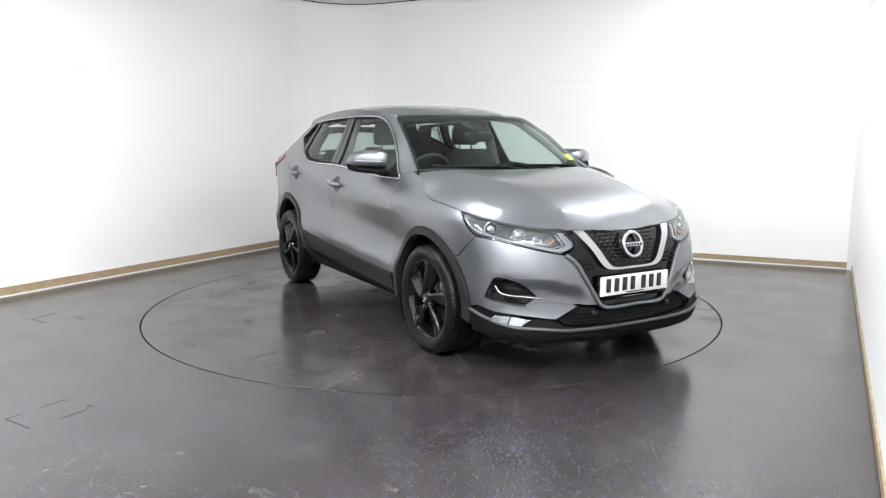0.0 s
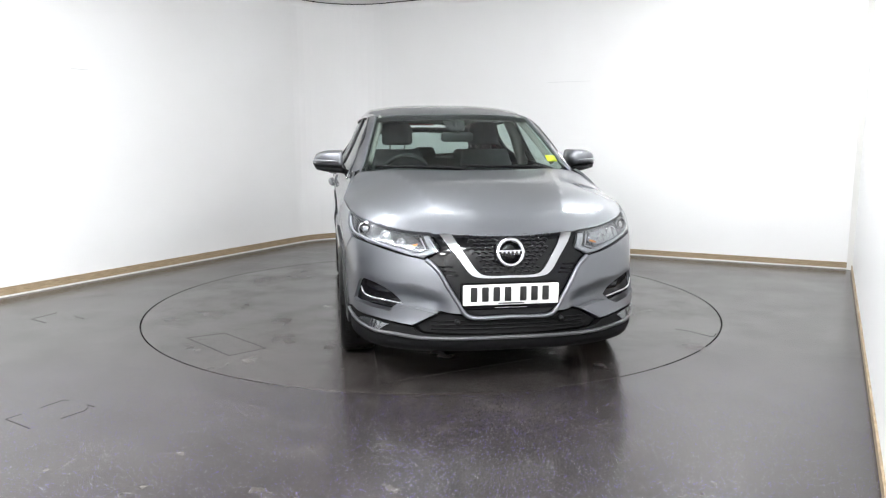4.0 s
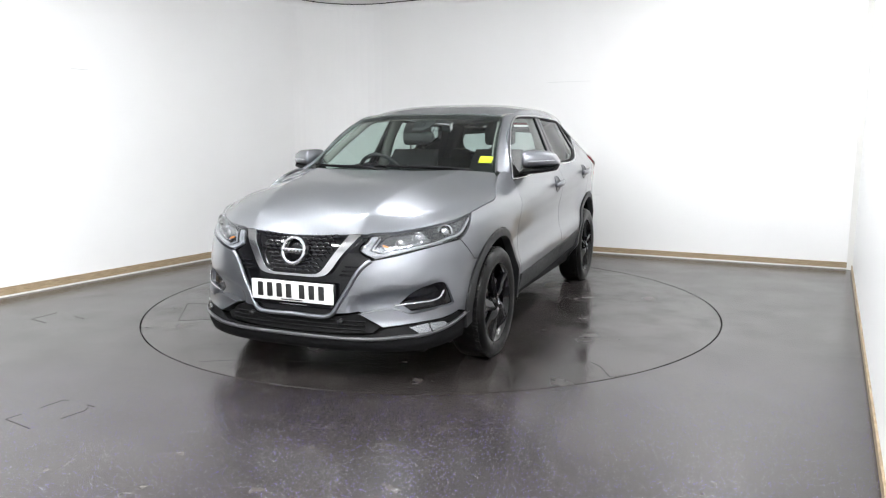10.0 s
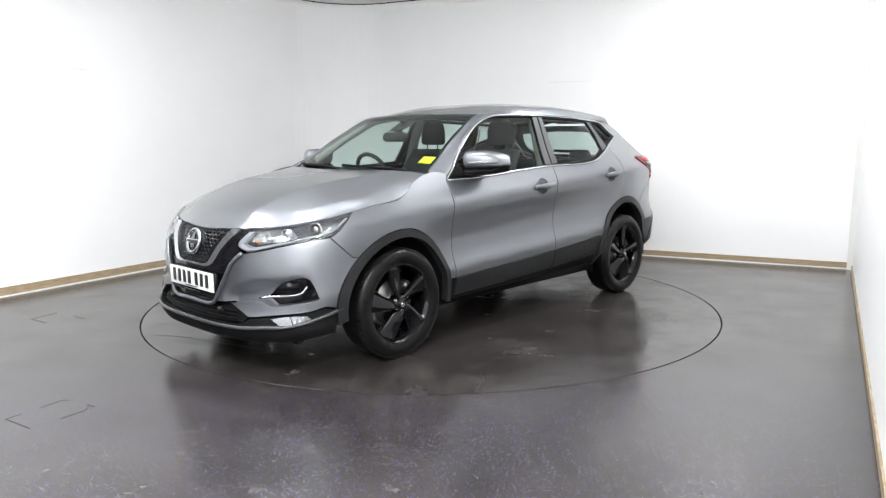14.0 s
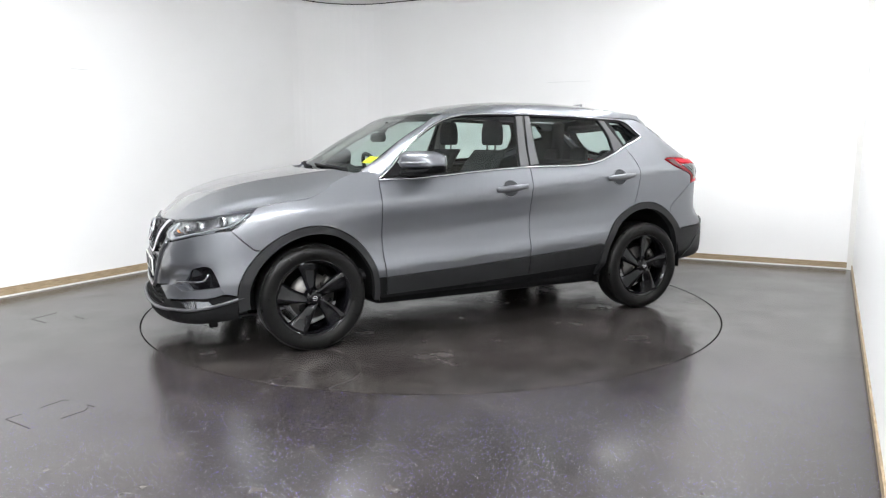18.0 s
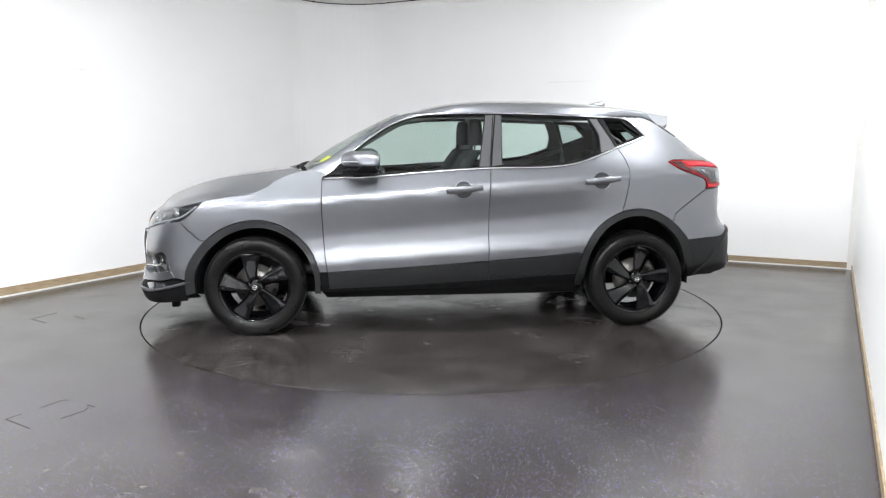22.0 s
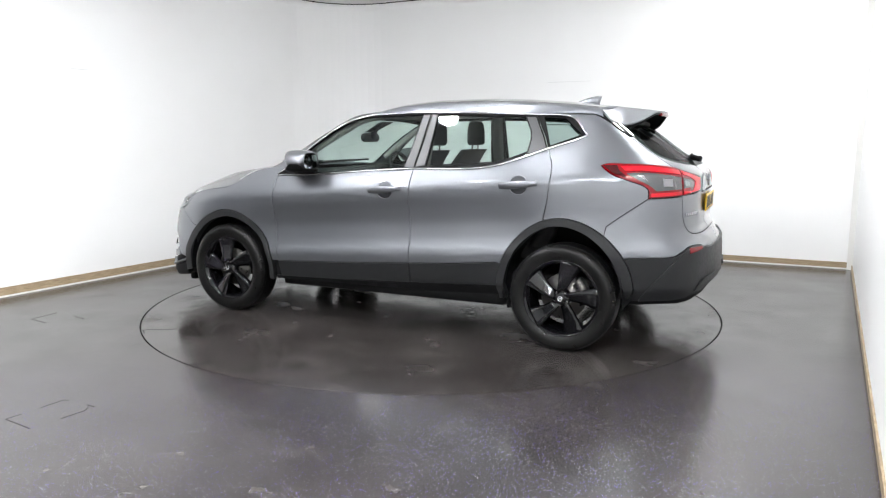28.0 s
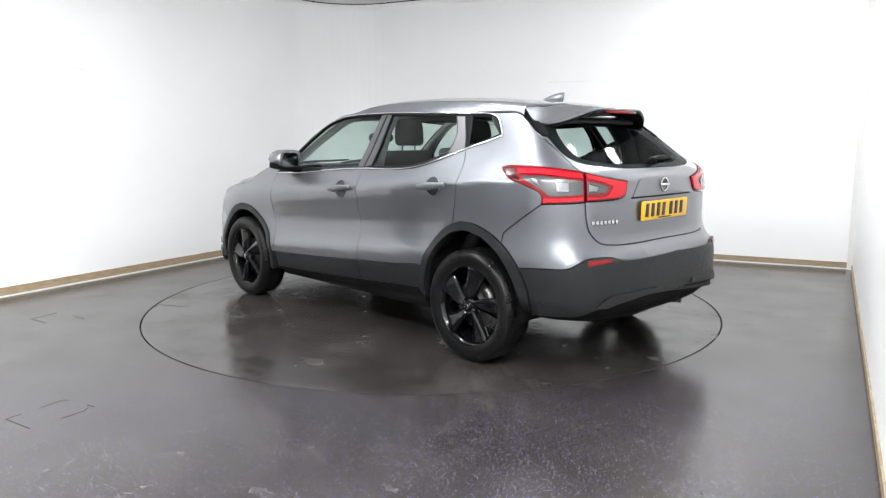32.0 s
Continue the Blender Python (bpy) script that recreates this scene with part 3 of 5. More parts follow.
def tube(path, r, n=8, flat=1.0, closed=False):
    """A rod along a 3D line; flat squeezes it across."""
    path = [Vector(p) for p in path]
    verts, faces = [], []
    up = Vector((0.13, 0.21, 0.97))
    for i, p in enumerate(path):
        a, b = path[max(i - 1, 0)], path[min(i + 1, len(path) - 1)]
        if closed:
            a, b = path[i - 1], path[(i + 1) % len(path)]
        d = (b - a).normalized()
        s = d.cross(up).normalized()
        w = s.cross(d).normalized()
        rr = r[i] if isinstance(r, (list, tuple)) else r
        for k in range(n):
            t = 2 * math.pi * k / n
            verts.append(p + s * math.cos(t) * rr * flat + w * math.sin(t) * rr)
    m = len(path)
    for i in range(m if closed else m - 1):
        for k in range(n):
            j, l = (i + 1) % m, (k + 1) % n
            faces.append((i * n + k, i * n + l, j * n + l, j * n + k))
    if not closed:
        faces.append(tuple(range(n))[::-1])
        faces.append(tuple(range((m - 1) * n, m * n)))
    return np.array([tuple(v) for v in verts]), faces


def solid(name, vf, mat, parent, both=False, label=""):
    """An object from vertices and faces, mirrored too if asked."""
    v, f = vf
    obs = []
    for side in ((1, -1) if both else (1,)):
        s = MIRROR if side < 0 else np.ones(3)
        ob = new(name, raw_mesh(name, v * s, [tuple(q)[::-1] for q in f] if side < 0 else f, mat))
        ob.parent = parent[0 if side > 0 else 1] if isinstance(parent, (list, tuple)) else parent
        obs.append(tagged(ob, label))
    return obs if both else obs[0]


def lathe(profile, n=48):
    """Turned about the y axis: (radius, y) pairs."""
    verts, faces = [], []
    m = len(profile)
    for i in range(n):
        t = 2 * math.pi * i / n
        verts += [(r * math.cos(t), y, r * math.sin(t)) for r, y in profile]
    for i in range(n):
        j = (i + 1) % n
        for k in range(m - 1):
            faces.append((i * m + k, i * m + k + 1, j * m + k + 1, j * m + k))
    return np.array(verts, float), faces


def join(*parts):
    v, f, k = [], [], 0
    for a, b in parts:
        v.append(np.asarray(a, float))
        f += [tuple(i + k for i in q) for q in b]
        k += len(a)
    return np.concatenate(v), f


def moved(vf, m):
    v, f = vf
    m = np.array(m)
    return v @ m[:3, :3].T + m[:3, 3], f


def loft(rows, caps=True, closed=True):
    """Skin over rings of equal length."""
    n = len(rows[0])
    v = np.concatenate([np.asarray(r, float) for r in rows])
    f = []
    for i in range(len(rows) - 1):
        for k in range(n if closed else n - 1):
            l = (k + 1) % n
            f.append((i * n + k, i * n + l, (i + 1) * n + l, (i + 1) * n + k))
    if caps and closed:
        f.append(tuple(range(n))[::-1])
        f.append(tuple(range((len(rows) - 1) * n, len(rows) * n)))
    return v, f


def super_ring(cx, cy, cz, a, b, axis="x", power=3.0, n=20):
    """A rounded-box ring, across the given axis."""
    out = []
    for k in range(n):
        t = 2 * math.pi * k / n
        c, s = math.cos(t), math.sin(t)
        p, q = a * math.copysign(abs(c) ** (2 / power), c), b * math.copysign(abs(s) ** (2 / power), s)
        out.append({"x": (cx, cy + p, cz + q), "y": (cx + p, cy, cz + q), "z": (cx + p, cy + q, cz)}[axis])
    return out


def brick_of(x0, x1, y0, y1, z0, z1, r=0.01, axis="x", power=6.0):
    """A block with rounded edges and softened ends."""
    if axis == "x":
        c, h = ((y0 + y1) / 2, (z0 + z1) / 2), ((y1 - y0) / 2, (z1 - z0) / 2)
        ring = lambda t, s: super_ring(t, *c, h[0] - s, h[1] - s, "x", power)
        e0, e1 = x0, x1
    elif axis == "y":
        c, h = ((x0 + x1) / 2, (z0 + z1) / 2), ((x1 - x0) / 2, (z1 - z0) / 2)
        ring = lambda t, s: super_ring(c[0], t, c[1], h[0] - s, h[1] - s, "y", power)
        e0, e1 = y0, y1
    else:
        c, h = ((x0 + x1) / 2, (y0 + y1) / 2), ((x1 - x0) / 2, (y1 - y0) / 2)
        ring = lambda t, s: super_ring(*c, t, h[0] - s, h[1] - s, "z", power)
        e0, e1 = z0, z1
    return loft([ring(e0, r), ring(e0 + r * 0.4, r * 0.3), ring(e0 + r, 0), ring(e1 - r, 0), ring(e1 - r * 0.4, r * 0.3), ring(e1, r)])
# ---- the car ----
car = tagged(new("car"), "metallic grey compact crossover with black alloy wheels", "car")

# shared lines of the flank, along u and z
A_SEAM = [(0.862, 1.062), (0.866, 0.97), (0.865, 0.817), (0.860, 0.659), (0.848, 0.507), (0.838, 0.430)]
B_SEAM = [(-0.281, 1.126), (-0.270, 0.97), (-0.265, 0.735), (-0.264, 0.490)]
C_SEAM = [(-1.196, 1.262), (-1.236, 1.20), (-1.252, 1.13), (-1.245, 1.043), (-1.230, 0.929), (-1.206, 0.830)]
BELT_F = [(0.862, 1.062), (0.479, 1.076), (0.094, 1.106), (-0.281, 1.126)]
BELT_R = [(-0.281, 1.126), (-0.674, 1.132), (-0.866, 1.154), (-1.025, 1.202), (-1.196, 1.262)]
BELT_Q = [(-1.196, 1.262), (-1.394, 1.310), (-1.505, 1.342)]
TOP_F = [(0.862, 1.066), (0.772, 1.126), (0.678, 1.217), (0.526, 1.336), (0.371, 1.428), (0.213, 1.478), (0.056, 1.493), (-0.330, 1.498)]
TOP_R = [(-0.330, 1.498), (-0.691, 1.489), (-1.075, 1.474)]
TOP_Q = [(-1.075, 1.474), (-1.330, 1.465), (-1.420, 1.438), (-1.505, 1.342)]
CLAD_F = [(0.838, 0.430), (0.290, 0.456), (-0.264, 0.490)]
CLAD_R = [(-0.264, 0.490), (-0.679, 0.518), (-0.892, 0.540)]


def arch(cx, cz, a, b, t0, t1, n=14):
    return [(cx + a * math.cos(math.radians(t0 + (t1 - t0) * i / n)), cz + b * math.sin(math.radians(t0 + (t1 - t0) * i / n))) for i in range(n + 1)]


F_ARCH, R_ARCH = (1.318, 0.345, 0.434, 0.447), (-1.325, 0.345, 0.432, 0.495)
F_IN, R_IN = (1.310, 0.345, 0.385, 0.395), (-1.318, 0.345, 0.372, 0.443)

# inner body in dark plastic: keeps light out of the gaps


panel("nose_backing", [[(1.72, 0.20), (2.0, 0.17), (UC_F, 0.16)], [(2 * UC_F - 2.0, 0.17), (2 * UC_F - 1.72, 0.20)],
      [(2 * UC_F - 1.72, 0.84), (2 * UC_F - 2.2, 0.79), (UC_F, 0.79), (2.2, 0.79), (1.72, 0.84)]], DARK, car, both=False, step=0.07, off=-0.075, depth=0.01)
panel("tail_backing", [[(-1.74, 0.33), (-2.1, 0.30), (UC_R, 0.30)], [(2 * UC_R + 2.1, 0.30), (2 * UC_R + 1.74, 0.33)],
      [(2 * UC_R + 1.74, 1.10), (UC_R, 1.10), (-1.74, 1.10)]], DARK, car, both=False, step=0.07, off=-0.028, depth=0.01)
panel("flank_backing", [[(0.90, 0.30), (-0.92, 0.30)], arch(*R_ARCH, 0, 180), [(-1.76, 0.35), (-1.80, 0.9), (-1.80, 1.10)], [(-1.80, 1.11), (-1.15, 1.11), (0.88, 1.05), (1.30, 0.93), (1.70, 0.86)],
      [(1.74, 0.60), (1.752, 0.345)], arch(*F_ARCH, 0, 180)], DARK, car, step=0.08, off=-0.022, depth=0.01)

# painted flank panels
front_wing = panel("front_wing", [A_SEAM, [(0.838, 0.430), (0.888, 0.430)], arch(*F_ARCH, 169, 44, 16), [(1.664, 0.661), (1.775, 0.783)], [(1.775, 0.783), (1.73, 0.815), (1.655, 0.918)],
                   [(1.655, 0.918), (1.50, 0.945), (1.347, 0.965), (1.249, 1.006), (1.185, 1.05)], [(1.185, 1.05), (1.05, 1.10), (0.93, 1.118), (0.845, 1.10)]], PAINT, car, step=0.026)
front_door = panel("front_door", [BELT_F, B_SEAM, CLAD_F[::-1], A_SEAM[::-1]], PAINT, car, step=0.026)
rear_door = panel("rear_door", [BELT_R, C_SEAM, arch(*R_ARCH, 76, 22, 10), CLAD_R[::-1], B_SEAM[::-1]], PAINT, car, step=0.026)
GATE_SIDE = [(-1.690, 1.425), (-1.803, 1.330), (-1.902, 1.246), (-1.977, 1.150)]
LAMP_TOP = [(-1.977, 1.150), (-1.845, 1.167), (-1.712, 1.174), (-1.605, 1.174), (-1.568, 1.162)]
LAMP_LOW = [(-1.568, 1.162), (-1.622, 1.111), (-1.690, 1.080), (-1.777, 1.044), (-1.797, 1.023), (-1.800, 0.970)]
QUARTER_TOP = [(-1.075, 1.484), (-1.33, 1.478), (-1.50, 1.475), (-1.60, 1.470), (-1.690, 1.425)]
rear_quarter = panel("rear_quarter", [C_SEAM[::-1], BELT_Q, TOP_Q[::-1], QUARTER_TOP, GATE_SIDE, LAMP_TOP, LAMP_LOW, [(-1.800, 0.970), (-1.597, 0.800)], arch(*R_ARCH, 127, 76, 10)], PAINT, car, step=0.026)

# cladding along the sills and round the arches
clad_top = smooth_curve([(0.84, 0.430), (0.29, 0.456), (-0.264, 0.490), (-0.68, 0.518), (-0.90, 0.540)])


def clad_map(a):
    p = shell_map(a)
    drop = np.maximum(clad_top(a[:, 0]) - 0.018 - a[:, 1], 0.0)
    return p - np.stack([0 * drop, 0.12 * drop + 0.5 * drop ** 2, 0 * drop], -1)


front_sill = panel("door_cladding", [CLAD_F, [(-0.264, 0.490), (-0.266, 0.34)], [(-0.266, 0.34), (0.30, 0.325), (0.83, 0.31)]], PLASTIC, car, mapf=clad_map, step=0.04, off=0.006)
rear_sill = panel("door_cladding", [CLAD_R, arch(*R_ARCH, 23, 6, 6), [(-0.893, 0.38), (-0.60, 0.345), (-0.266, 0.34)]], PLASTIC, car, mapf=clad_map, step=0.04, off=0.006)
panel("sill", [[(0.875, 0.315), (0.30, 0.332), (-0.266, 0.345), (-0.895, 0.375)], [(-0.895, 0.375), (-0.90, 0.305)], [(-0.90, 0.305), (-0.45, 0.285), (0.87, 0.283)]], DARK, car, step=0.05, off=-0.012, depth=0.05)
panel("wheel_arch_trim", [arch(*F_ARCH, -8, 188, 24), [(0.885, 0.285), (0.925, 0.285)], arch(*F_IN, 186, -6, 24)], PLASTIC, car, step=0.03, off=0.010, depth=0.05)
panel("wheel_arch_trim", [arch(*R_ARCH, -6, 178, 24), [(-1.757, 0.36), (-1.70, 0.36)], arch(*R_IN, 178, -6, 24)], PLASTIC, car, step=0.03, off=0.010, depth=0.05)

# bonnet, with its edge on the wings and lamps
rim_a = shell([2.225, 2.211, 2.076, 1.935, 1.793, 1.655], [0.822, 0.829, 0.843, 0.865, 0.892, 0.919])
rim_b = shell([1.655, 1.50, 1.347, 1.249, 1.185], [0.919, 0.946, 0.966, 1.007, 1.051])
half = [(2.118, 0.0), (2.112, 0.15), (2.09, 0.30), (rim_a[0][0], rim_a[0][1])]
edge1 = [tuple(p[:2]) for p in rim_a]
edge2 = [tuple(p[:2]) for p in rim_b]
edge3 = [edge2[-1], (1.06, 0.775), (0.985, 0.735)]
edge4 = [(0.985, 0.735), (1.07, 0.55), (1.13, 0.28), (1.145, 0.0)]


bonnet = panel("bonnet", [[(x, -y) for x, y in half[:0:-1]] + half, edge1, edge2, edge3, edge4 + [(x, -y) for x, y in edge4[-2::-1]]] + [[(x, -y) for x, y in s[::-1]] for s in (edge3, edge2, edge1)],
               PAINT, car, mapf=plan_map(bonnet_z), both=False, step=0.026, depth=0.036)
panel("cowl", [[(1.16, -0.3), (1.16, 0.3), (1.08, 0.60), (0.97, 0.76)], [(0.97, 0.76), (0.78, 0.74)], [(0.78, 0.74), (0.95, 0.55), (1.08, 0.2), (1.08, -0.2), (0.95, -0.55), (0.78, -0.74)], [(0.78, -0.74), (0.97, -0.76)], [(0.97, -0.76), (1.08, -0.6), (1.16, -0.3)]],
      DARK, car, mapf=plan_map(lambda x, y: bonnet_z(x, y) - 0.03), both=False, step=0.06)

# windscreen
def screen_map(a):
    return np.stack([screen_x(a[:, 1]) - 0.38 * np.abs(a[:, 0]) ** 3.0, a[:, 0], a[:, 1]], -1)


def screen_edge(z):
    return 0.728 - 0.375 * (z - 1.09)


SCR_SIDE = [(screen_edge(z), z) for z in (1.085, 1.2, 1.3, 1.4, 1.488)]
SCR_TOP = [(0.578, 1.488), (0.45, 1.499), (0.25, 1.508), (0.0, 1.511)]
SCR_LOW = [(0.0, 1.085), (0.4, 1.085), (0.730, 1.085)]
scr = [SCR_LOW, SCR_SIDE, SCR_TOP + [(-v, z) for v, z in SCR_TOP[-2::-1]], [(-v, z) for v, z in SCR_SIDE[::-1]], [(-0.730, 1.085), (-0.4, 1.085), (0.0, 1.085)]]
windscreen = panel("windscreen", scr, GLASS, car, mapf=screen_map, both=False, step=0.06, depth=0.004, gap=0.001)
inner = [[(0.0, 1.118), (0.4, 1.118), (0.695, 1.118)], [(screen_edge(z) - 0.022, z) for z in (1.118, 1.2, 1.3, 1.4, 1.452)], [(0.565, 1.452), (0.3, 1.470), (0.0, 1.476), (-0.3, 1.470), (-0.565, 1.452)],
         [(-screen_edge(z) + 0.022, z) for z in (1.452, 1.4, 1.3, 1.2, 1.118)], [(-0.695, 1.118), (-0.4, 1.118), (0.0, 1.118)]]
panel("screen_border", scr, DARK, windscreen, mapf=screen_map, both=False, step=0.05, depth=0.002, off=-0.007, holes=[inner], label="black printed glass border")

# roof, with the rails that join it to the doors
def roof_edge(x):
    return 0.592 - 0.05 * float(ease(-x, 0.9, 1.6)) - 0.02 * float(ease(x, -0.1, 0.3))


ROOF_SIDE = [(x, roof_edge(x)) for x in (0.205, 0.0, -0.4, -0.8, -1.2, -1.46)]
ROOF_FRONT = [(0.292, 0.0), (0.278, 0.25), (0.245, 0.45), (0.205, ROOF_SIDE[0][1])]
ROOF_BACK = [(-1.46, ROOF_SIDE[-1][1]), (-1.50, 0.3), (-1.51, 0.0)]
roof = panel("roof", [[(x, -y) for x, y in ROOF_FRONT[:0:-1]] + ROOF_FRONT, ROOF_SIDE, ROOF_BACK + [(x, -y) for x, y in ROOF_BACK[-2::-1]], [(x, -y) for x, y in ROOF_SIDE[::-1]]],
             PAINT, car, mapf=plan_map(roof_z), both=False, step=0.06)

low = np.array(TOP_F + TOP_R[1:] + [(-1.30, 1.476), (-1.48, 1.474), (-1.60, 1.468), (-1.655, 1.448)])
low3 = np.array(spline([tuple(p) for p in shell(low[:, 0], low[:, 1] + 0.006)], 0.05))
scr3 = screen_map(np.array([(v + 0.004, z) for v, z in SCR_SIDE]))
roof3 = plan_map(roof_z)(np.array([(x, roof_edge(x) + 0.003) for x in (0.10, -0.1, -0.4, -0.8, -1.2, -1.42)]))
up3 = np.array(spline([(0.962, 0.738, 1.118)] + [tuple(p) for p in scr3[1:]] + [tuple(p) for p in roof3] + [(-1.478, 0.549, 1.508)], 0.05))


def resample(line, n):
    d = np.r_[0, np.cumsum(np.linalg.norm(np.diff(line, axis=0), axis=1))]
    t = np.linspace(0, d[-1], n)
    return np.stack([np.interp(t, d, line[:, k]) for k in range(3)], -1)


NR = 70
la, ua = resample(low3, NR), resample(up3, NR)
rows = []
for k in range(9):
    t = k / 8
    bulge = 0.004 * math.sin(math.pi * t) ** 0.8
    p = la * (1 - t) + ua * t
    out = np.stack([0.2 + 0 * p[:, 0], np.full(NR, 0.75), np.full(NR, 0.62)], -1)
    rows.append(p + out * bulge)
rows = [la - np.array([0, 0.012, 0.0])] + rows + [ua - np.array([0, 0.01, 0.016])]
solid("roof_rail", loft(rows, caps=False, closed=False), PAINT, car, both=True)

# bright strip round the side windows
strip = np.array(BELT_F + BELT_R[1:] + BELT_Q[1:])
strip3 = shell(*np.array(spline([tuple(p) for p in strip], 0.05)).T)
top_strip = np.array(TOP_F + TOP_R[1:] + TOP_Q[1:])
top3 = shell(*np.array(spline([tuple(p) for p in top_strip], 0.04)).T)
solid("window_trim", tube([p + np.array([0, 0.004, -0.002]) for p in strip3], 0.0075, 8), CHROME, car, both=True, label="bright chrome window trim")
solid("window_trim", tube([p + np.array([0, 0.004, 0.002]) for p in top3], 0.0062, 8), CHROME, car, both=True, label="bright chrome window trim")

# side windows and their frames
FG = [[(0.760, 1.092), (0.60, 1.305), (0.449, 1.400), (0.292, 1.462), (0.135, 1.480)], [(0.135, 1.480), (-0.262, 1.487)], [(-0.262, 1.487), (-0.198, 1.130)], [(-0.198, 1.130), (0.286, 1.102), (0.760, 1.085)]]
RG = [[(-0.385, 1.484), (-1.005, 1.462)], [(-1.005, 1.462), (-1.060, 1.345), (-1.056, 1.245)], [(-1.056, 1.245), (-0.867, 1.180), (-0.675, 1.156), (-0.366, 1.146)]]
QG = [[(-1.125, 1.458), (-1.320, 1.450)], [(-1.320, 1.450), (-1.462, 1.352)], [(-1.462, 1.352), (-1.212, 1.283)]]
B_TOP = [(-0.330, 1.498), (-0.281, 1.126)]
fr_f = panel("window_frame", [BELT_F, B_TOP[::-1], TOP_F[::-1]], DARK, front_door, step=0.05, off=-0.002, depth=0.02, holes=[FG], gap=0.002)
fr_r = panel("window_frame", [BELT_R, [(-1.196, 1.262), (-1.075, 1.474)], TOP_R[::-1], B_TOP], DARK, rear_door, step=0.05, off=-0.002, depth=0.02, holes=[RG], gap=0.002)
panel("window_frame", [BELT_Q, TOP_Q[::-1], [(-1.075, 1.474), (-1.196, 1.262)]], DARK, rear_quarter, step=0.04, off=-0.002, depth=0.02, holes=[QG], gap=0.002)
panel("door_window", FG, GLASS, front_door, step=0.06, off=-0.009, depth=0.003, gap=-0.006)
panel("door_window", RG, GLASS, rear_door, step=0.06, off=-0.009, depth=0.003, gap=-0.006)
panel("quarter_window", QG, PRIVACY, rear_quarter, step=0.06, off=-0.009, depth=0.003, gap=-0.006)
PILLAR = plain("grey_pillar_film", (0.055, 0.056, 0.060), 0.38)
panel("pillar_trim", [[(-0.268, 1.486), (-0.322, 1.490)], [(-0.322, 1.490), (-0.277, 1.132)], [(-0.277, 1.132), (-0.204, 1.132)]], PILLAR, front_door, step=0.05, off=0.002, depth=0.01, label="grey film-covered door pillar")
panel("pillar_trim", [[(-0.338, 1.490), (-0.380, 1.486)], [(-0.380, 1.486), (-0.360, 1.146)], [(-0.360, 1.146), (-0.288, 1.134)]], PILLAR, rear_door, step=0.05, off=0.002, depth=0.01, label="grey film-covered door pillar")
panel("pillar_trim", [[(-1.012, 1.462), (-1.072, 1.462)], [(-1.072, 1.462), (-1.185, 1.262)], [(-1.185, 1.262), (-1.064, 1.222)], [(-1.064, 1.245), (-1.068, 1.345), (-1.012, 1.462)]], PILLAR, rear_door, step=0.05, off=0.002, depth=0.01, label="grey film-covered door pillar")

# ---- nose ----
def on_skin(u, z, off):
    a = np.array([[u, z]])
    return (shell_map(a) + normals(shell_map, a) * off)[0], normals(shell_map, a)[0]


V_EDGE = [(2.205, 0.690), (2.228, 0.672), (2.265, 0.630), (2.303, 0.556), (2.358, 0.453), (2.386, 0.402)]
HL_LOW = [(2.185, 0.694), (2.085, 0.716), (1.981, 0.744), (1.855, 0.772), (1.775, 0.783)]
fold_top = smooth_curve([(1.80, 0.575), (1.89, 0.570), (1.965, 0.562), (2.084, 0.556), (2.215, 0.526), (2.30, 0.500)])


def bumper_map(a):
    """The bumper skin, folded in under the lamp line so that its lower half faces the floor."""
    p = shell_map(a)
    deep = 0.050 * ease(fold_top(a[:, 0]) - a[:, 1], -0.01, 0.075) * ease(a[:, 0], 1.84, 1.95) * ease(-a[:, 0], -2.33, -2.24)
    return p - np.stack([deep * 0.9, deep * 0.35, 0 * deep], -1)


front_bumper = panel("front_bumper", [HL_LOW, [(1.775, 0.783), (1.664, 0.661)], arch(*F_ARCH, 44, 6, 8), [(1.749, 0.385), (1.81, 0.400), (1.870, 0.380), (1.982, 0.367), (2.156, 0.343)], [(2.156, 0.343), (2.268, 0.412)], [(2.268, 0.412), (2.386, 0.402)], V_EDGE[::-1]],
                     PAINT, car, mapf=bumper_map, step=0.03, depth=0.03, holes=[[[(2.084, 0.457), (2.019, 0.520), (1.965, 0.550), (1.893, 0.566), (1.870, 0.553)], [(1.870, 0.553), (1.848, 0.505), (1.828, 0.446)], [(1.828, 0.446), (1.882, 0.432), (2.033, 0.414)]]])
panel("air_curtain", [[(2.10, 0.455), (2.02, 0.53), (1.90, 0.575), (1.86, 0.555), (1.82, 0.44), (1.88, 0.42), (2.04, 0.405)]], BLACK, front_bumper, mapf=bumper_map, step=0.04, off=-0.018, depth=0.01, label="gloss black bumper recess")
vent_line = shell(*np.array(spline([(2.105, 0.455), (2.032, 0.466), (1.931, 0.476), (1.901, 0.489), (1.883, 0.524)], 0.02)).T)
solid("vent_trim", tube(vent_line, 0.006, 8), CHROME, front_bumper, both=True, label="bright chrome strip in the recess")
panel("bumper_blade", [[(2.266, 0.413), (2.115, 0.440), (2.040, 0.412)], [(2.040, 0.412), (1.862, 0.441), (1.826, 0.450)], [(1.826, 0.450), (1.803, 0.404)], [(1.803, 0.404), (1.870, 0.380), (1.982, 0.366), (2.156, 0.342)]], PAINT, front_bumper, step=0.03, off=0.008, depth=0.05)
edge_line = shell(*np.array(spline(twice(UC_F, V_EDGE + [(2.415, 0.387), (UC_F, 0.386)]), 0.02)).T)
solid("bumper_edge", tube([p + np.array([0.004, 0, 0]) for p in edge_line], 0.013, 8), PAINT, car, label="painted edge strip under the grille")
black_v = V_EDGE + [(2.415, 0.389), (UC_F, 0.388)]
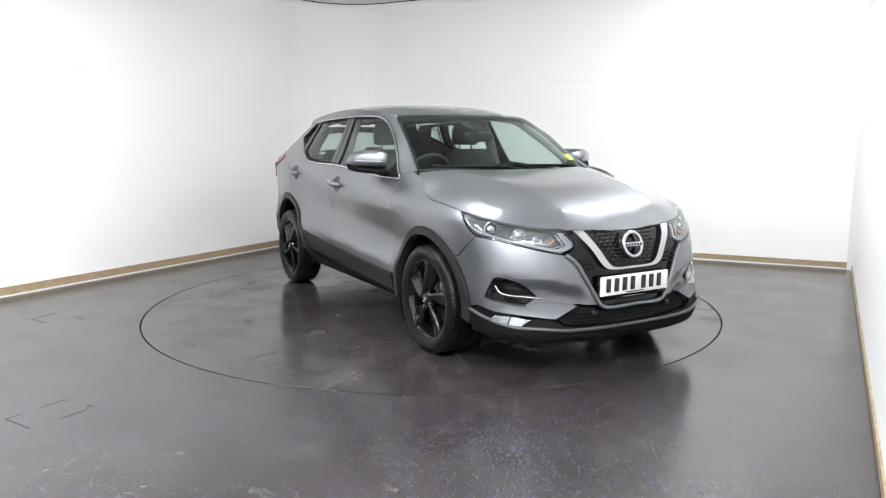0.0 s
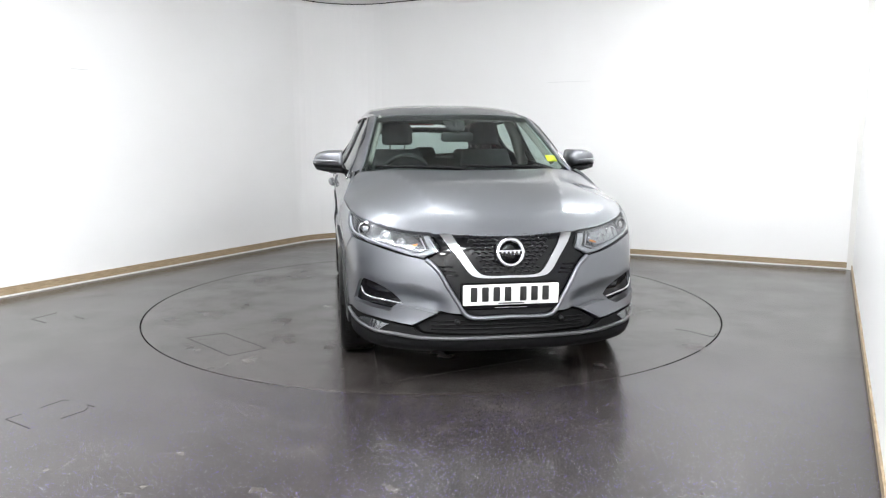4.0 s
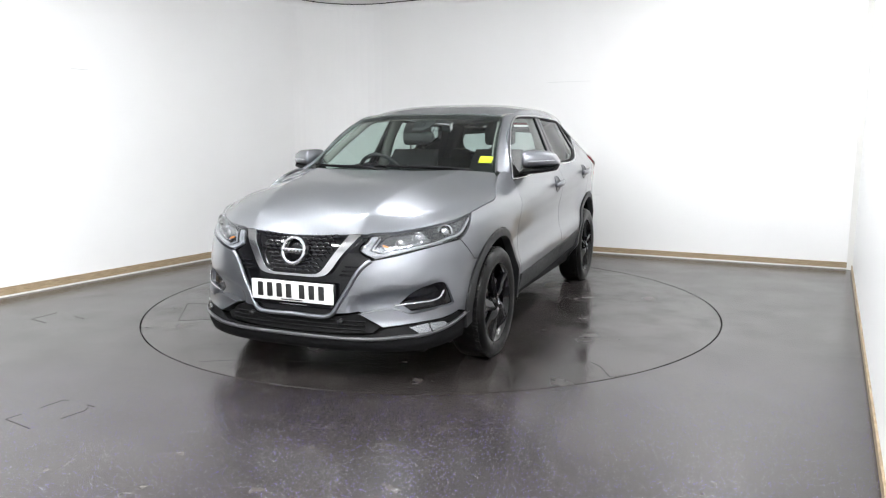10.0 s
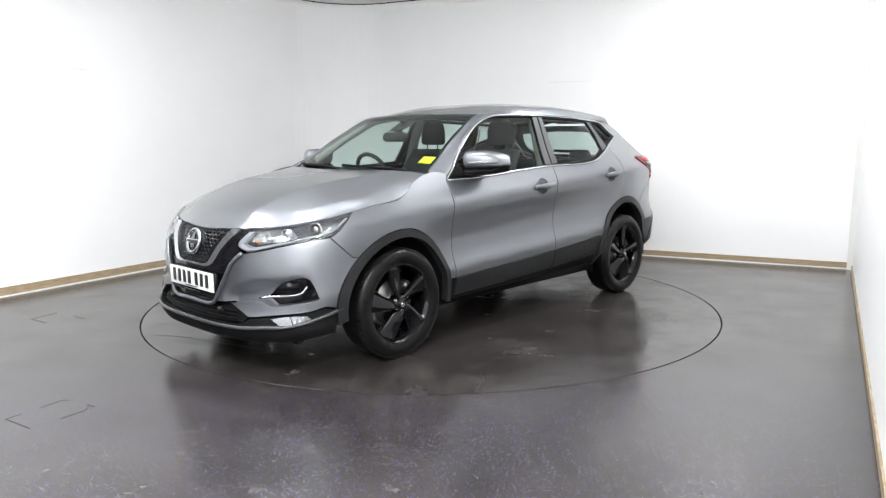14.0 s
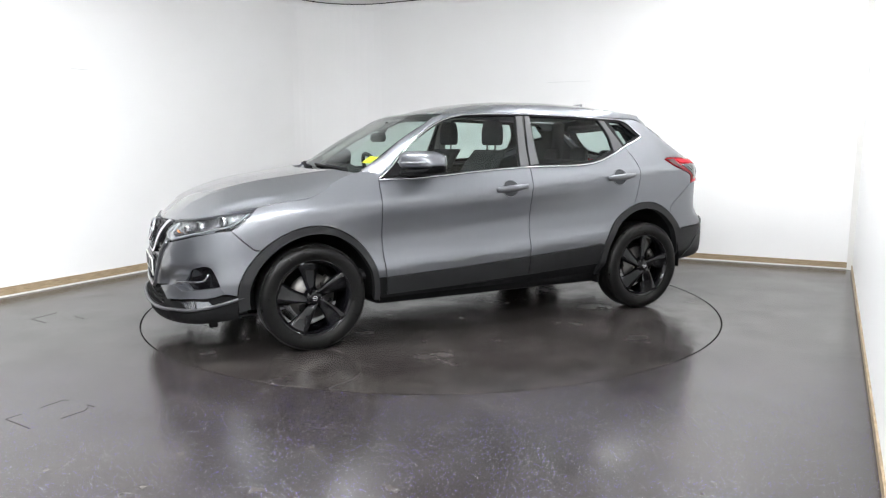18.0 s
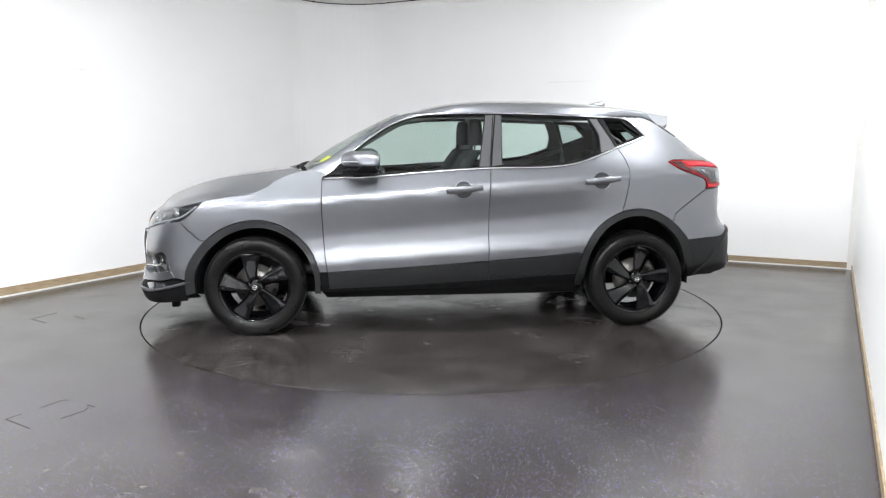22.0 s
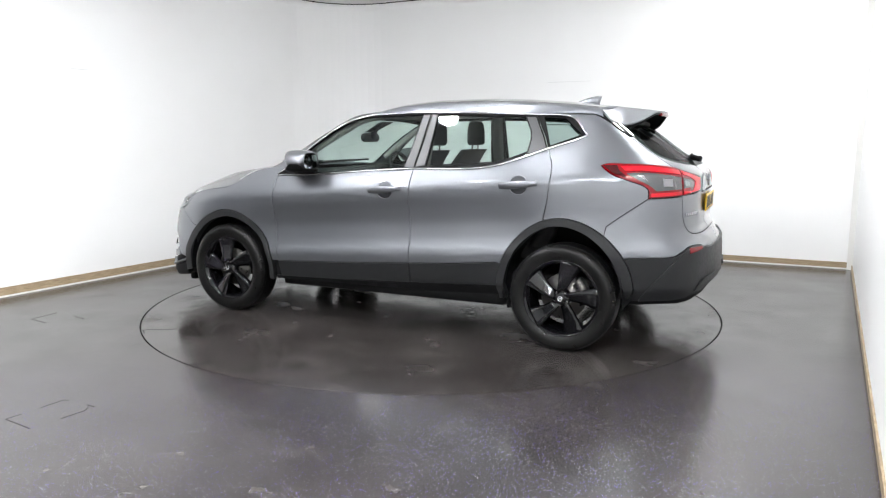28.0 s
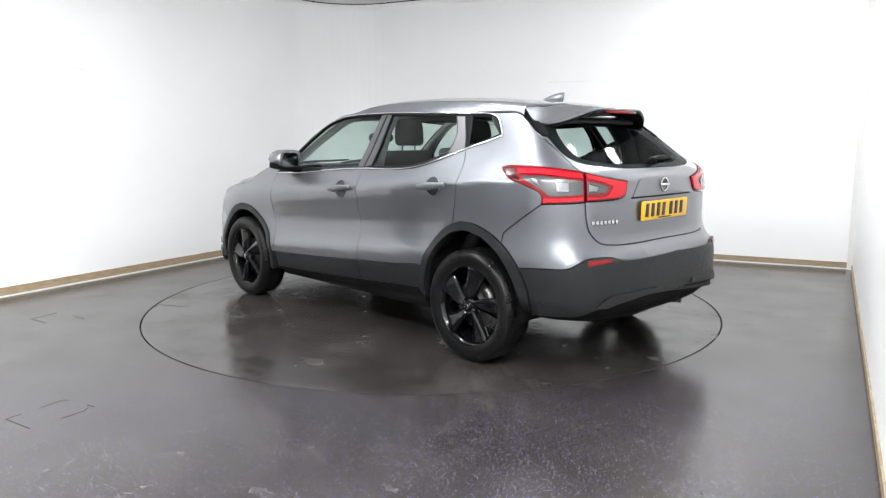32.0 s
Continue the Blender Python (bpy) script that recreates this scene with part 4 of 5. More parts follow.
panel("grille_surround", [twice(UC_F, black_v), [(2 * UC_F - 2.205, 0.690), (2 * UC_F - 2.262, 0.745), (2 * UC_F - 2.220, 0.815)], [(2 * UC_F - 2.220, 0.812), (UC_F, 0.806), (2.220, 0.812)], [(2.220, 0.815), (2.262, 0.745), (2.205, 0.690)]],
      BLACK, car, both=False, step=0.04, off=-0.012, depth=0.012)
V_OUT = [(2.250, 0.815), (2.335, 0.713), (2.406, 0.611), (2.446, 0.594), (UC_F, 0.590)]
V_IN = [(2.314, 0.815), (2.386, 0.713), (2.441, 0.630), (2.466, 0.613), (UC_F, 0.608)]
chrome_v = panel("grille_chrome", [twice(UC_F, V_OUT), twice(UC_F, V_IN)[::-1]], CHROME, car, both=False, step=0.03, off=0.012, depth=0.03, label="broad bright chrome grille frame")
# honeycomb grille mesh behind the chrome
GRILLE = plain("grille_black", (0.012, 0.012, 0.014), 0.16, spec=0.5, coat=0.6)
bars = []
for row in range(10):
    z = 0.622 + row * 0.0205
    half_w = 0.128 + (z - 0.62) * 0.62
    n = int(half_w / 0.040) + 1
    for i in range(-n, n + 1):
        y = (i + (0.5 if row % 2 else 0.0)) * 0.040
        if abs(y) > half_w:
            continue
        cell = [(y - 0.0188, z - 0.0045), (y - 0.0095, z + 0.0062), (y + 0.0095, z + 0.0062), (y + 0.0188, z - 0.0045)]
        bars.append(tube([(float(nose(q)) - 0.5 * abs(p) ** 3 + 0.001, p, q) for p, q in cell], 0.0034, 5))
solid("grille_mesh", join(*bars), GRILLE, car, label="gloss black honeycomb grille")
for z, y0, y1 in ((0.655, 0.285, 0.365), (0.632, 0.270, 0.350), (0.61, 0.258, 0.335)):
    u0, u1 = (UC_F - y / 1.07 for y in (y0, y1))
    solid("grille_slat", tube(shell(np.linspace(u0, u1, 6), np.full(6, z)), 0.004, 6), BLACK, car, both=True)
# round emblem with a plain cross bar
def ring_tube(c, r, w, n=40, lean=0.0):
    return tube([(c[0] - lean * math.sin(2 * math.pi * i / n) * r, c[1] + r * math.cos(2 * math.pi * i / n), c[2] + r * math.sin(2 * math.pi * i / n)) for i in range(n)], w, 8, closed=True)


emblem = solid("emblem", ring_tube((2.180, 0, 0.727), 0.067, 0.0115, lean=0.25), CHROME, car, label="round chrome emblem with a cross bar")
solid("emblem_bar", brick_of(2.168, 2.190, -0.078, 0.078, 0.713, 0.741, 0.004), CHROME, emblem)
solid("emblem_disc", lathe([(0.0, 0.0), (0.080, 0.0), (0.082, -0.02)], 36), BLACK, emblem).matrix_basis = pose(2.166, 0, 0.727, 0, 0, -90) @ pose(0, 0, 0, 12, 0, 0)
for k in range(6):
    y = -0.056 + 0.0224 * k
    solid("emblem_mark", brick_of(2.1905, 2.192, y - 0.006, y + 0.006, 0.720, 0.734, 0.0005), INK, emblem)

def faceted(name, col, rough, scale):
    """Silvered plastic pressed with small facets."""
    k = Mat(name)
    v = k.node("ShaderNodeTexVoronoi", Scale=scale)
    k.link(k.coords((1.0, 1.0, 0.45)), v.inputs["Vector"])
    k.set(Base_Color=col, Roughness=rough, Metallic=1.0)
    k.bump(v.outputs["Distance"], 0.4, 0.004)
    return k.m


FACET = faceted("faceted_reflector", (0.34, 0.345, 0.36), 0.14, 70.0)
# bumper underside, lower intake, lip and lamps
panel("lower_bumper", [[(1.746, 0.372), (1.81, 0.396), (1.870, 0.377), (1.982, 0.363), (2.150, 0.338)], [(2.150, 0.338), (2.20, 0.312), (2.42, 0.302), (UC_F, 0.300)], [(2 * UC_F - 2.42, 0.302), (2 * UC_F - 2.20, 0.312), (2 * UC_F - 2.150, 0.338)],
      [(2 * UC_F - 2.150, 0.338), (2 * UC_F - 1.982, 0.363), (2 * UC_F - 1.870, 0.377), (2 * UC_F - 1.81, 0.396), (2 * UC_F - 1.746, 0.372)], [(2 * UC_F - 1.752, 0.24), (2 * UC_F - 1.95, 0.21), (2 * UC_F - 2.2, 0.20), (UC_F, 0.20), (2.2, 0.20), (1.95, 0.21), (1.752, 0.24)]],
      DARK, car, both=False, step=0.04, off=-0.004, depth=0.05)
LIP = [(1.72, 0.380), (1.86, 0.329), (1.985, 0.300), (2.08, 0.296), (2.184, 0.286), (2.40, 0.284), (UC_F, 0.284)]
lip3 = shell(*np.array(spline(twice(UC_F, LIP), 0.03)).T)
solid("front_lip", tube([p + np.array([0.004, 0, 0]) for p in lip3], 0.010, 8), plain("satin_grey_lip", (0.09, 0.09, 0.095), 0.3, 0.3), car, label="satin grey lip along the bumper")
panel("lower_intake", [[(2.17, 0.35), (2.27, 0.405), (2.42, 0.383), (UC_F, 0.382)], [(2 * UC_F - 2.42, 0.383), (2 * UC_F - 2.27, 0.405), (2 * UC_F - 2.17, 0.35)], [(2 * UC_F - 2.2, 0.315), (UC_F, 0.302), (2.2, 0.315)]], DARK, car, both=False, step=0.05, off=-0.028, depth=0.01)
for z in (0.325, 0.345, 0.365):
    uu = np.linspace(2.24, 2 * UC_F - 2.24, 30)
    solid("intake_bar", tube(shell(uu, np.full(30, z)) - np.array([0.018, 0, 0]), 0.004, 6), DARK, car)
FOG = [[(2.050, 0.343), (1.975, 0.358), (1.883, 0.361)], [(1.883, 0.361), (1.861, 0.337)], [(1.861, 0.337), (1.884, 0.313), (2.004, 0.305)], [(2.004, 0.305), (2.050, 0.343)]]
fog = panel("fog_lamp", FOG, FACET, car, step=0.03, off=0.004, depth=0.02, label="clear fog lamp with bright reflector")
panel("fog_lens", FOG, LENS, fog, step=0.03, off=0.009, depth=0.004)
solid("fog_divider", tube([on_skin(u, z, 0.007)[0] for u, z in ((1.958, 0.357), (1.944, 0.310))], 0.004, 6), GREYLENS, fog, both=True)
solid("parking_sensor", tube([shell(2.352, 0.362)[0] + np.array([d, 0, 0]) for d in (-0.03, 0.002)], 0.014, 12), PLASTIC, car, both=True)
panel("tow_cover", [[(2.345, 0.495), (2.262, 0.512), (2.248, 0.45), (2.275, 0.418), (2.365, 0.435)]], PAINT, front_bumper[0], both=False, mapf=bumper_map, step=0.03, off=0.0015, depth=0.004, gap=0.0)
solid("air_deflector", brick_of(1.88, 1.93, 0.60, 0.66, 0.165, 0.25, 0.006), DARK, car, both=True)
solid("air_deflector", brick_of(-0.955, -0.94, 0.64, 0.80, 0.22, 0.31, 0.006), DARK, car, both=True)

# headlamps
HOUSING = plain("lamp_housing", (0.11, 0.112, 0.118), 0.25, 0.8)
HL = [[(2.262, 0.737), (2.216, 0.827)], [(2.216, 0.827), (2.076, 0.842), (1.935, 0.864), (1.793, 0.891), (1.652, 0.919)], [(1.652, 0.919), (1.728, 0.815), (1.772, 0.790)], [(1.772, 0.790), (1.855, 0.773), (1.981, 0.746), (2.085, 0.718), (2.188, 0.695)]]
head = panel("headlamp", HL, HOUSING, car, step=0.04, off=-0.022, depth=0.01, label="wide headlamp with projector and light strip")
panel("headlamp_lens", HL, LENS, head, step=0.04, off=0.003, depth=0.012, gap=0.003)


def eye(u, z, r, depth, mat, name, parent, label=""):
    c, n = on_skin(u, z, -0.022)
    ahead = np.array([0.75, 0.25, 0.0]) + n * 0.3
    q = Vector(ahead).to_track_quat("Y", "Z").to_matrix().to_4x4()
    m = Matrix.Translation(c) @ q
    return solid(name, moved(lathe([(0.0, 0.012), (r * 0.45, 0.010), (r * 0.78, 0.0), (r * 0.8, depth), (r, depth), (r, -0.01)], 24), m), mat, parent, both=True, label=label)


eye(1.845, 0.835, 0.040, 0.012, REFLECTOR, "projector", head, "round projector lamp")
eye(1.845, 0.835, 0.028, 0.014, BLACK, "projector_eye", head)
panel("reflector", [[(2.13, 0.815), (1.96, 0.835)], [(1.96, 0.835), (1.93, 0.79), (1.99, 0.768)], [(1.99, 0.768), (2.13, 0.742)], [(2.13, 0.742), (2.17, 0.775), (2.13, 0.815)]], FACET, head, step=0.03, off=-0.016, depth=0.006, label="bright faceted lamp reflector")
eye(1.985, 0.806, 0.034, 0.016, REFLECTOR, "lamp_bulb", head)
eye(2.075, 0.782, 0.026, 0.016, REFLECTOR, "lamp_bulb", head)
panel("indicator", [[(2.155, 0.778), (2.125, 0.766)], [(2.125, 0.754), (2.155, 0.764)]], AMBER, head, step=0.03, off=-0.010, depth=0.006, label="amber indicator")
panel("light_guide", [[(2.205, 0.812), (2.252, 0.740)], [(2.252, 0.740), (2.188, 0.703)], [(2.188, 0.703), (1.99, 0.752), (1.87, 0.777)], [(1.87, 0.790), (1.99, 0.766), (2.170, 0.724)], [(2.170, 0.724), (2.218, 0.745)], [(2.218, 0.745), (2.178, 0.812)]],
      DRL, head, step=0.02, off=-0.012, depth=0.012, gap=0.0, label="pale hooked light guide")
drl_line = [(1.69, 0.885), (1.77, 0.815), (1.86, 0.790), (1.99, 0.757), (2.10, 0.727), (2.185, 0.712), (2.243, 0.739), (2.207, 0.795)]
solid("light_strip", tube([on_skin(u, z, -0.008)[0] for u, z in spline(drl_line, 0.02)], 0.0055, 8), DRL, head, both=True, label="pale daytime light strip")
solid("light_strip", tube([on_skin(u, z, -0.008)[0] for u, z in [(2.135, 0.722), (2.20, 0.745), (2.165, 0.80)]], 0.0045, 8), DRL, head, both=True)


# number plates: the characters stay plain bars
def number_plate(name, mat, m, label):
    p = solid(name, moved(brick_of(-0.006, 0.0, -0.26, 0.26, -0.0555, 0.0555, 0.002, power=40.0), m), mat, car, label=label)
    x = -0.219
    for k in range(7):
        w = 0.046
        solid("plate_mark", moved(brick_of(0.0, 0.0016, x, x + w - 0.010, -0.036, 0.042, 0.0005, power=14.0), m), INK, p)
        x += 0.061 + (0.022 if k == 3 else 0)
    solid("plate_line", moved(brick_of(0.0, 0.0012, -0.07, 0.07, -0.050, -0.043, 0.0004), m), INK, p)
    return p


number_plate("number_plate", WHITEPLATE, pose(2.212, 0, 0.508, 0, 1, 0), "white front plate with dark bars")
solid("plate_holder", brick_of(2.172, 2.203, -0.268, 0.268, 0.425, 0.566, 0.006, power=24.0), BLACK, car)
solid("plate_writing", brick_of(2.2035, 2.205, -0.09, 0.09, 0.4335, 0.4385, 0.0006), REFLECTOR, car)

# ---- tail ----
GLASS_LOW = [(-1.940, 1.226), (-1.993, 1.197), (-2.123, 1.172), (-2.290, 1.158), (UC_R, 1.155)]


def rtwice(seg):
    return twice(UC_R, seg)


def rflip(seg):
    return [(2 * UC_R - u, z) for u, z in seg[::-1]]


G1 = [(-2.008, 0.978), (-2.018, 0.872), (-2.040, 0.810), (-2.090, 0.760), (-2.160, 0.744), (UC_R, 0.742)]
tailgate = panel("tailgate", [GATE_SIDE[1:], [(-1.977, 1.150), (-2.005, 1.140)], [(-2.008, 1.142), (-2.092, 1.121), (-2.285, 1.087)], [(-2.285, 1.087), (-2.262, 1.013), (-2.227, 0.994), (-2.008, 0.984)], rtwice(G1),
                 rflip([(-2.285, 1.087), (-2.262, 1.013), (-2.227, 0.994), (-2.008, 0.984)]), rflip([(-2.008, 1.142), (-2.092, 1.121), (-2.285, 1.087)]), rflip([(-1.977, 1.150), (-2.005, 1.140)]), rflip(GATE_SIDE[1:]),
                 [(2 * UC_R + 1.803, 1.330), (2 * UC_R + 1.835, 1.335)], [(2 * UC_R - u, z) for u, z in [(-1.835, 1.335)] + GLASS_LOW] + ([(-1.835, 1.335)] + GLASS_LOW)[-2::-1]], PAINT, car, both=False, step=0.04, off=0.0)
RGLASS = [[(-1.80, 1.42), (-1.838, 1.335)] + GLASS_LOW, rflip(GLASS_LOW)[0:] + [(2 * UC_R + 1.838, 1.335), (2 * UC_R + 1.80, 1.42)], [(2 * UC_R + 1.80, 1.42), (UC_R, 1.455), (-1.80, 1.42)]]
rear_window = panel("rear_window", RGLASS, PRIVACY, tailgate, both=False, step=0.05, off=-0.006, depth=0.004, gap=0.001)
RG_IN = [[(-1.92, 1.385), (-1.945, 1.32), (-2.02, 1.235), (-2.14, 1.205), (-2.30, 1.190), (UC_R, 1.187), (2 * UC_R + 2.30, 1.190), (2 * UC_R + 2.14, 1.205), (2 * UC_R + 2.02, 1.235), (2 * UC_R + 1.945, 1.32), (2 * UC_R + 1.92, 1.385)], [(2 * UC_R + 1.92, 1.385), (UC_R, 1.405), (-1.92, 1.385)]]
panel("window_border", RGLASS, DARK, rear_window, both=False, step=0.05, off=-0.012, depth=0.003, holes=[RG_IN], label="black glass border")
panel("pillar_cap", [[(-1.705, 1.418), (-1.752, 1.378), (-1.802, 1.336)], [(-1.802, 1.336), (-1.850, 1.334)], [(-1.850, 1.334), (-1.825, 1.385), (-1.77, 1.425)]], BLACK, tailgate, step=0.03, off=0.003, depth=0.012, label="gloss black spoiler fin")
# dark trim behind the rear quarters and the gate
panel("quarter_lining", [[(-1.12, 1.44), (-1.33, 1.44), (-1.66, 1.43)], [(-1.66, 1.43), (-1.78, 1.33), (-1.90, 1.20)], [(-1.90, 1.20), (-1.92, 0.80)], [(-1.92, 0.80), (-1.24, 0.80)], [(-1.24, 0.80), (-1.24, 1.15), (-1.12, 1.44)]],
      CABIN, rear_quarter, step=0.06, off=-0.045, depth=0.008, holes=[QG])
panel("gate_lining", [[(-1.93, 1.150), (-2.12, 1.135), (-2.29, 1.125), (UC_R, 1.122)], [(2 * UC_R + 2.29, 1.125), (2 * UC_R + 2.12, 1.135), (2 * UC_R + 1.93, 1.150)], [(2 * UC_R + 1.93, 0.80), (UC_R, 0.80), (-1.93, 0.80)]],
      CABIN, tailgate, both=False, step=0.07, off=-0.045, depth=0.008)
# roof spoiler
SP_SIDE = [(-1.465, 0.543), (-1.50, 0.556), (-1.535, 0.560)]
SP_BACK = [(-1.545, 0.558), (-1.622, 0.500), (-1.700, 0.40), (-1.768, 0.22), (-1.790, 0.0)]
SP_FRONT = [(-1.515, 0.0), (-1.505, 0.3), (-1.465, 0.543)]
def spoiler_z(x, y):
    return roof_z(x, y * 0.86) + 0.006 * ease(-x, 1.5, 1.78) - 0.105 * ease(np.abs(y), 0.18, 0.57) * ease(-x, 1.42, 1.60)


spoiler = panel("roof_spoiler", [[(x, -y) for x, y in SP_FRONT[::-1]] + SP_FRONT[1:], SP_SIDE, SP_BACK + [(x, -y) for x, y in SP_BACK[-2::-1]], [(x, -y) for x, y in SP_SIDE[::-1]]],
                PAINT, car, mapf=plan_map(spoiler_z), both=False, step=0.022, depth=0.010)
panel("spoiler_underside", [[(x + 0.004, -y) for x, y in SP_FRONT[::-1]] + [(x, y) for x, y in SP_FRONT[1:]], SP_SIDE, SP_BACK + [(x, -y) for x, y in SP_BACK[-2::-1]], [(x, -y) for x, y in SP_SIDE[::-1]]],
      DARK, spoiler, mapf=plan_map(lambda x, y: spoiler_z(x, y) - 0.012 - 0.10 * np.clip(x + 1.72, 0.0, 0.26)), both=False, step=0.03, depth=0.012, gap=0.006)
solid("brake_light", tube([(-1.780 + 0.45 * y * y, y, float(spoiler_z(np.array(-1.77), np.array(y))) - 0.024) for y in np.linspace(-0.16, 0.16, 12)], 0.011, 8), REDLENS, spoiler, label="high red brake light")
# tail lamps, one piece on the body and one on the gate
LAMP_OUT = [LAMP_TOP[::-1], [(-1.977, 1.150), (-2.003, 1.142)], [(-2.003, 1.142), (-2.003, 0.984)], [(-2.003, 0.984), (-1.800, 0.972)], LAMP_LOW[::-1]]
lamp_o = panel("tail_lamp", LAMP_OUT, REDLENS, car, step=0.04, off=0.006, depth=0.03, label="red tail lamp with clear centre")
LAMP_INN = [[(-2.010, 1.141), (-2.092, 1.121), (-2.285, 1.087)], [(-2.285, 1.087), (-2.262, 1.013), (-2.227, 0.994)], [(-2.227, 0.994), (-2.010, 0.985)]]
v, f, n = patch(LAMP_INN, shell_map, step=0.04, off=0.006, depth=0.03)
inner_lamps = []
for s in (np.ones(3), MIRROR):
    ob = new("tail_lamp", raw_mesh("tail_lamp", v * s, [q[::-1] for q in f] if s[1] < 0 else f, REDLENS, n * s))
    ob.parent = car
    inner_lamps.append(tagged(ob, "red tail lamp with clear centre"))
panel("lamp_tip", [[(-1.575, 1.164), (-1.66, 1.164)], [(-1.66, 1.164), (-1.668, 1.128), (-1.69, 1.108)], [(-1.69, 1.088), (-1.628, 1.113), (-1.575, 1.164)]], DARKRED, lamp_o, step=0.03, off=0.009, depth=0.004, label="dark red lamp tip")
panel("lamp_band", [[(-1.672, 1.156), (-1.80, 1.158), (-1.996, 1.130)], [(-1.996, 1.130), (-1.996, 1.102)], [(-1.996, 1.102), (-1.80, 1.127), (-1.69, 1.128)]], GLOWRED, lamp_o, step=0.03, off=0.010, depth=0.005, label="bright red upper lamp band")
panel("lamp_band", [[(-1.808, 1.006), (-1.996, 1.014)], [(-1.996, 1.014), (-1.996, 0.990)], [(-1.996, 0.990), (-1.810, 0.980)]], GLOWRED, lamp_o, step=0.03, off=0.010, depth=0.005, label="bright red lower lamp band")
panel("lamp_centre", [[(-1.695, 1.120), (-1.798, 1.122), (-1.994, 1.094)], [(-1.994, 1.094), (-1.994, 1.022)], [(-1.994, 1.022), (-1.835, 1.014)], [(-1.835, 1.014), (-1.800, 1.046), (-1.695, 1.110)]], GREYLENS, lamp_o, step=0.03, off=0.010, depth=0.006, label="smoked clear lens")
panel("lamp_reflector", [[(-1.860, 1.092), (-1.925, 1.087)], [(-1.925, 1.087), (-1.927, 1.038)], [(-1.927, 1.038), (-1.868, 1.040)]], FACET, lamp_o, step=0.02, off=0.0125, depth=0.003)
panel("lamp_reflector", [[(-1.740, 1.108), (-1.775, 1.108)], [(-1.775, 1.108), (-1.795, 1.072)], [(-1.795, 1.072), (-1.765, 1.088)]], FACET, lamp_o, step=0.02, off=0.0125, depth=0.003)
panel("lamp_centre", [[(-2.012, 1.092), (-2.10, 1.074), (-2.14, 1.058)], [(-2.14, 1.058), (-2.12, 1.028)], [(-2.12, 1.028), (-2.012, 1.024)]], GREYLENS, inner_lamps, step=0.03, off=0.010, depth=0.006, label="smoked clear lens")
panel("lamp_reflector", [[(-2.02, 1.078), (-2.078, 1.062)], [(-2.078, 1.062), (-2.068, 1.036)], [(-2.068, 1.036), (-2.02, 1.036)]], FACET, inner_lamps, step=0.02, off=0.0125, depth=0.003)
panel("lamp_band", [[(-2.016, 1.128), (-2.092, 1.112), (-2.272, 1.082)], [(-2.272, 1.082), (-2.256, 1.020), (-2.224, 1.002)], [(-2.224, 1.002), (-2.016, 0.992)], [(-2.016, 1.012), (-2.13, 1.016), (-2.165, 1.056)], [(-2.165, 1.060), (-2.10, 1.084), (-2.016, 1.104)]], GLOWRED, inner_lamps, step=0.03, off=0.010, depth=0.005, label="bright red lamp band")
# plate recess, handle bar, emblem and script bars
panel("plate_panel", [rtwice([(-2.318, 0.995), (-2.385, 1.085), (-2.47, 1.104), (UC_R, 1.106)]), [(2 * UC_R + 2.318, 0.995), (UC_R, 1.000), (-2.318, 0.995)]], PAINT, tailgate, both=False, step=0.05, off=0.006, depth=0.012)
# a dark rod stands in for the shading of the plate recess
solid("gate_shadow", tube(shell(np.linspace(-2.31, 2 * UC_R + 2.31, 24), np.full(24, 0.992)) - np.array([0.004, 0, 0]), 0.0042, 8), DARK, tailgate, label="dark rod drawn as the shade line above the plate")
number_plate("number_plate", YELLOWPLATE, pose(-2.094, 0, 0.913, 0, 2, 180), "yellow rear plate with dark bars")
emblem_r = solid("emblem", ring_tube((-2.082, 0, 1.056), 0.038, 0.006), CHROME, car, label="round chrome emblem with a cross bar")
solid("emblem_bar", brick_of(-2.090, -2.076, -0.050, 0.050, 1.048, 1.064, 0.003), CHROME, emblem_r)
for k in range(7):
    c, nn = on_skin(-2.05 - k * 0.0245, 0.868, 0.004)
    solid("name_mark", moved(brick_of(-0.004, 0.004, -0.009, 0.009, -0.011, 0.011, 0.002), Matrix.Translation(c) @ pose(0, 0, 0, 0, 0, math.degrees(math.atan2(nn[1], nn[0])))), CHROME, tailgate)
# rear wiper on its hub
solid("rear_wiper", join(tube([(-2.02, 0.02, 1.188), (-1.975, -0.02, 1.196), (-1.945, -0.14, 1.208), (-1.93, -0.30, 1.215)], [0.02, 0.018, 0.012, 0.006], 8), tube([(-1.958, -0.05, 1.190), (-1.925, -0.34, 1.203)], 0.007, 6)), DARK, tailgate, label="black rear wiper")

# rear bumper
CLAD_TOP = [(-1.690, 0.610), (-1.800, 0.622), (-1.921, 0.632), (-1.958, 0.655), (-2.012, 0.682), (-2.147, 0.681), (-2.189, 0.668), (UC_R, 0.668)]
G2 = [(-1.800, 0.970), (-2.008, 0.980)]
rear_bumper = panel("rear_bumper", [G2, rtwice(G1), rflip(G2), [(2 * UC_R + 1.800, 0.970), (2 * UC_R + 1.597, 0.800)], [(2 * UC_R - u, z) for u, z in arch(*R_ARCH, 127, 147, 6)],
                    rflip(CLAD_TOP) + CLAD_TOP[-2::-1], arch(*R_ARCH, 147, 127, 6), [(-1.597, 0.800), (-1.800, 0.970)]], PAINT, car, both=False, step=0.045)
LOW_R = [(-1.757, 0.338), (-1.90, 0.352), (-1.967, 0.369), (-2.055, 0.405), (-2.225, 0.428), (-2.42, 0.444), (UC_R, 0.446)]
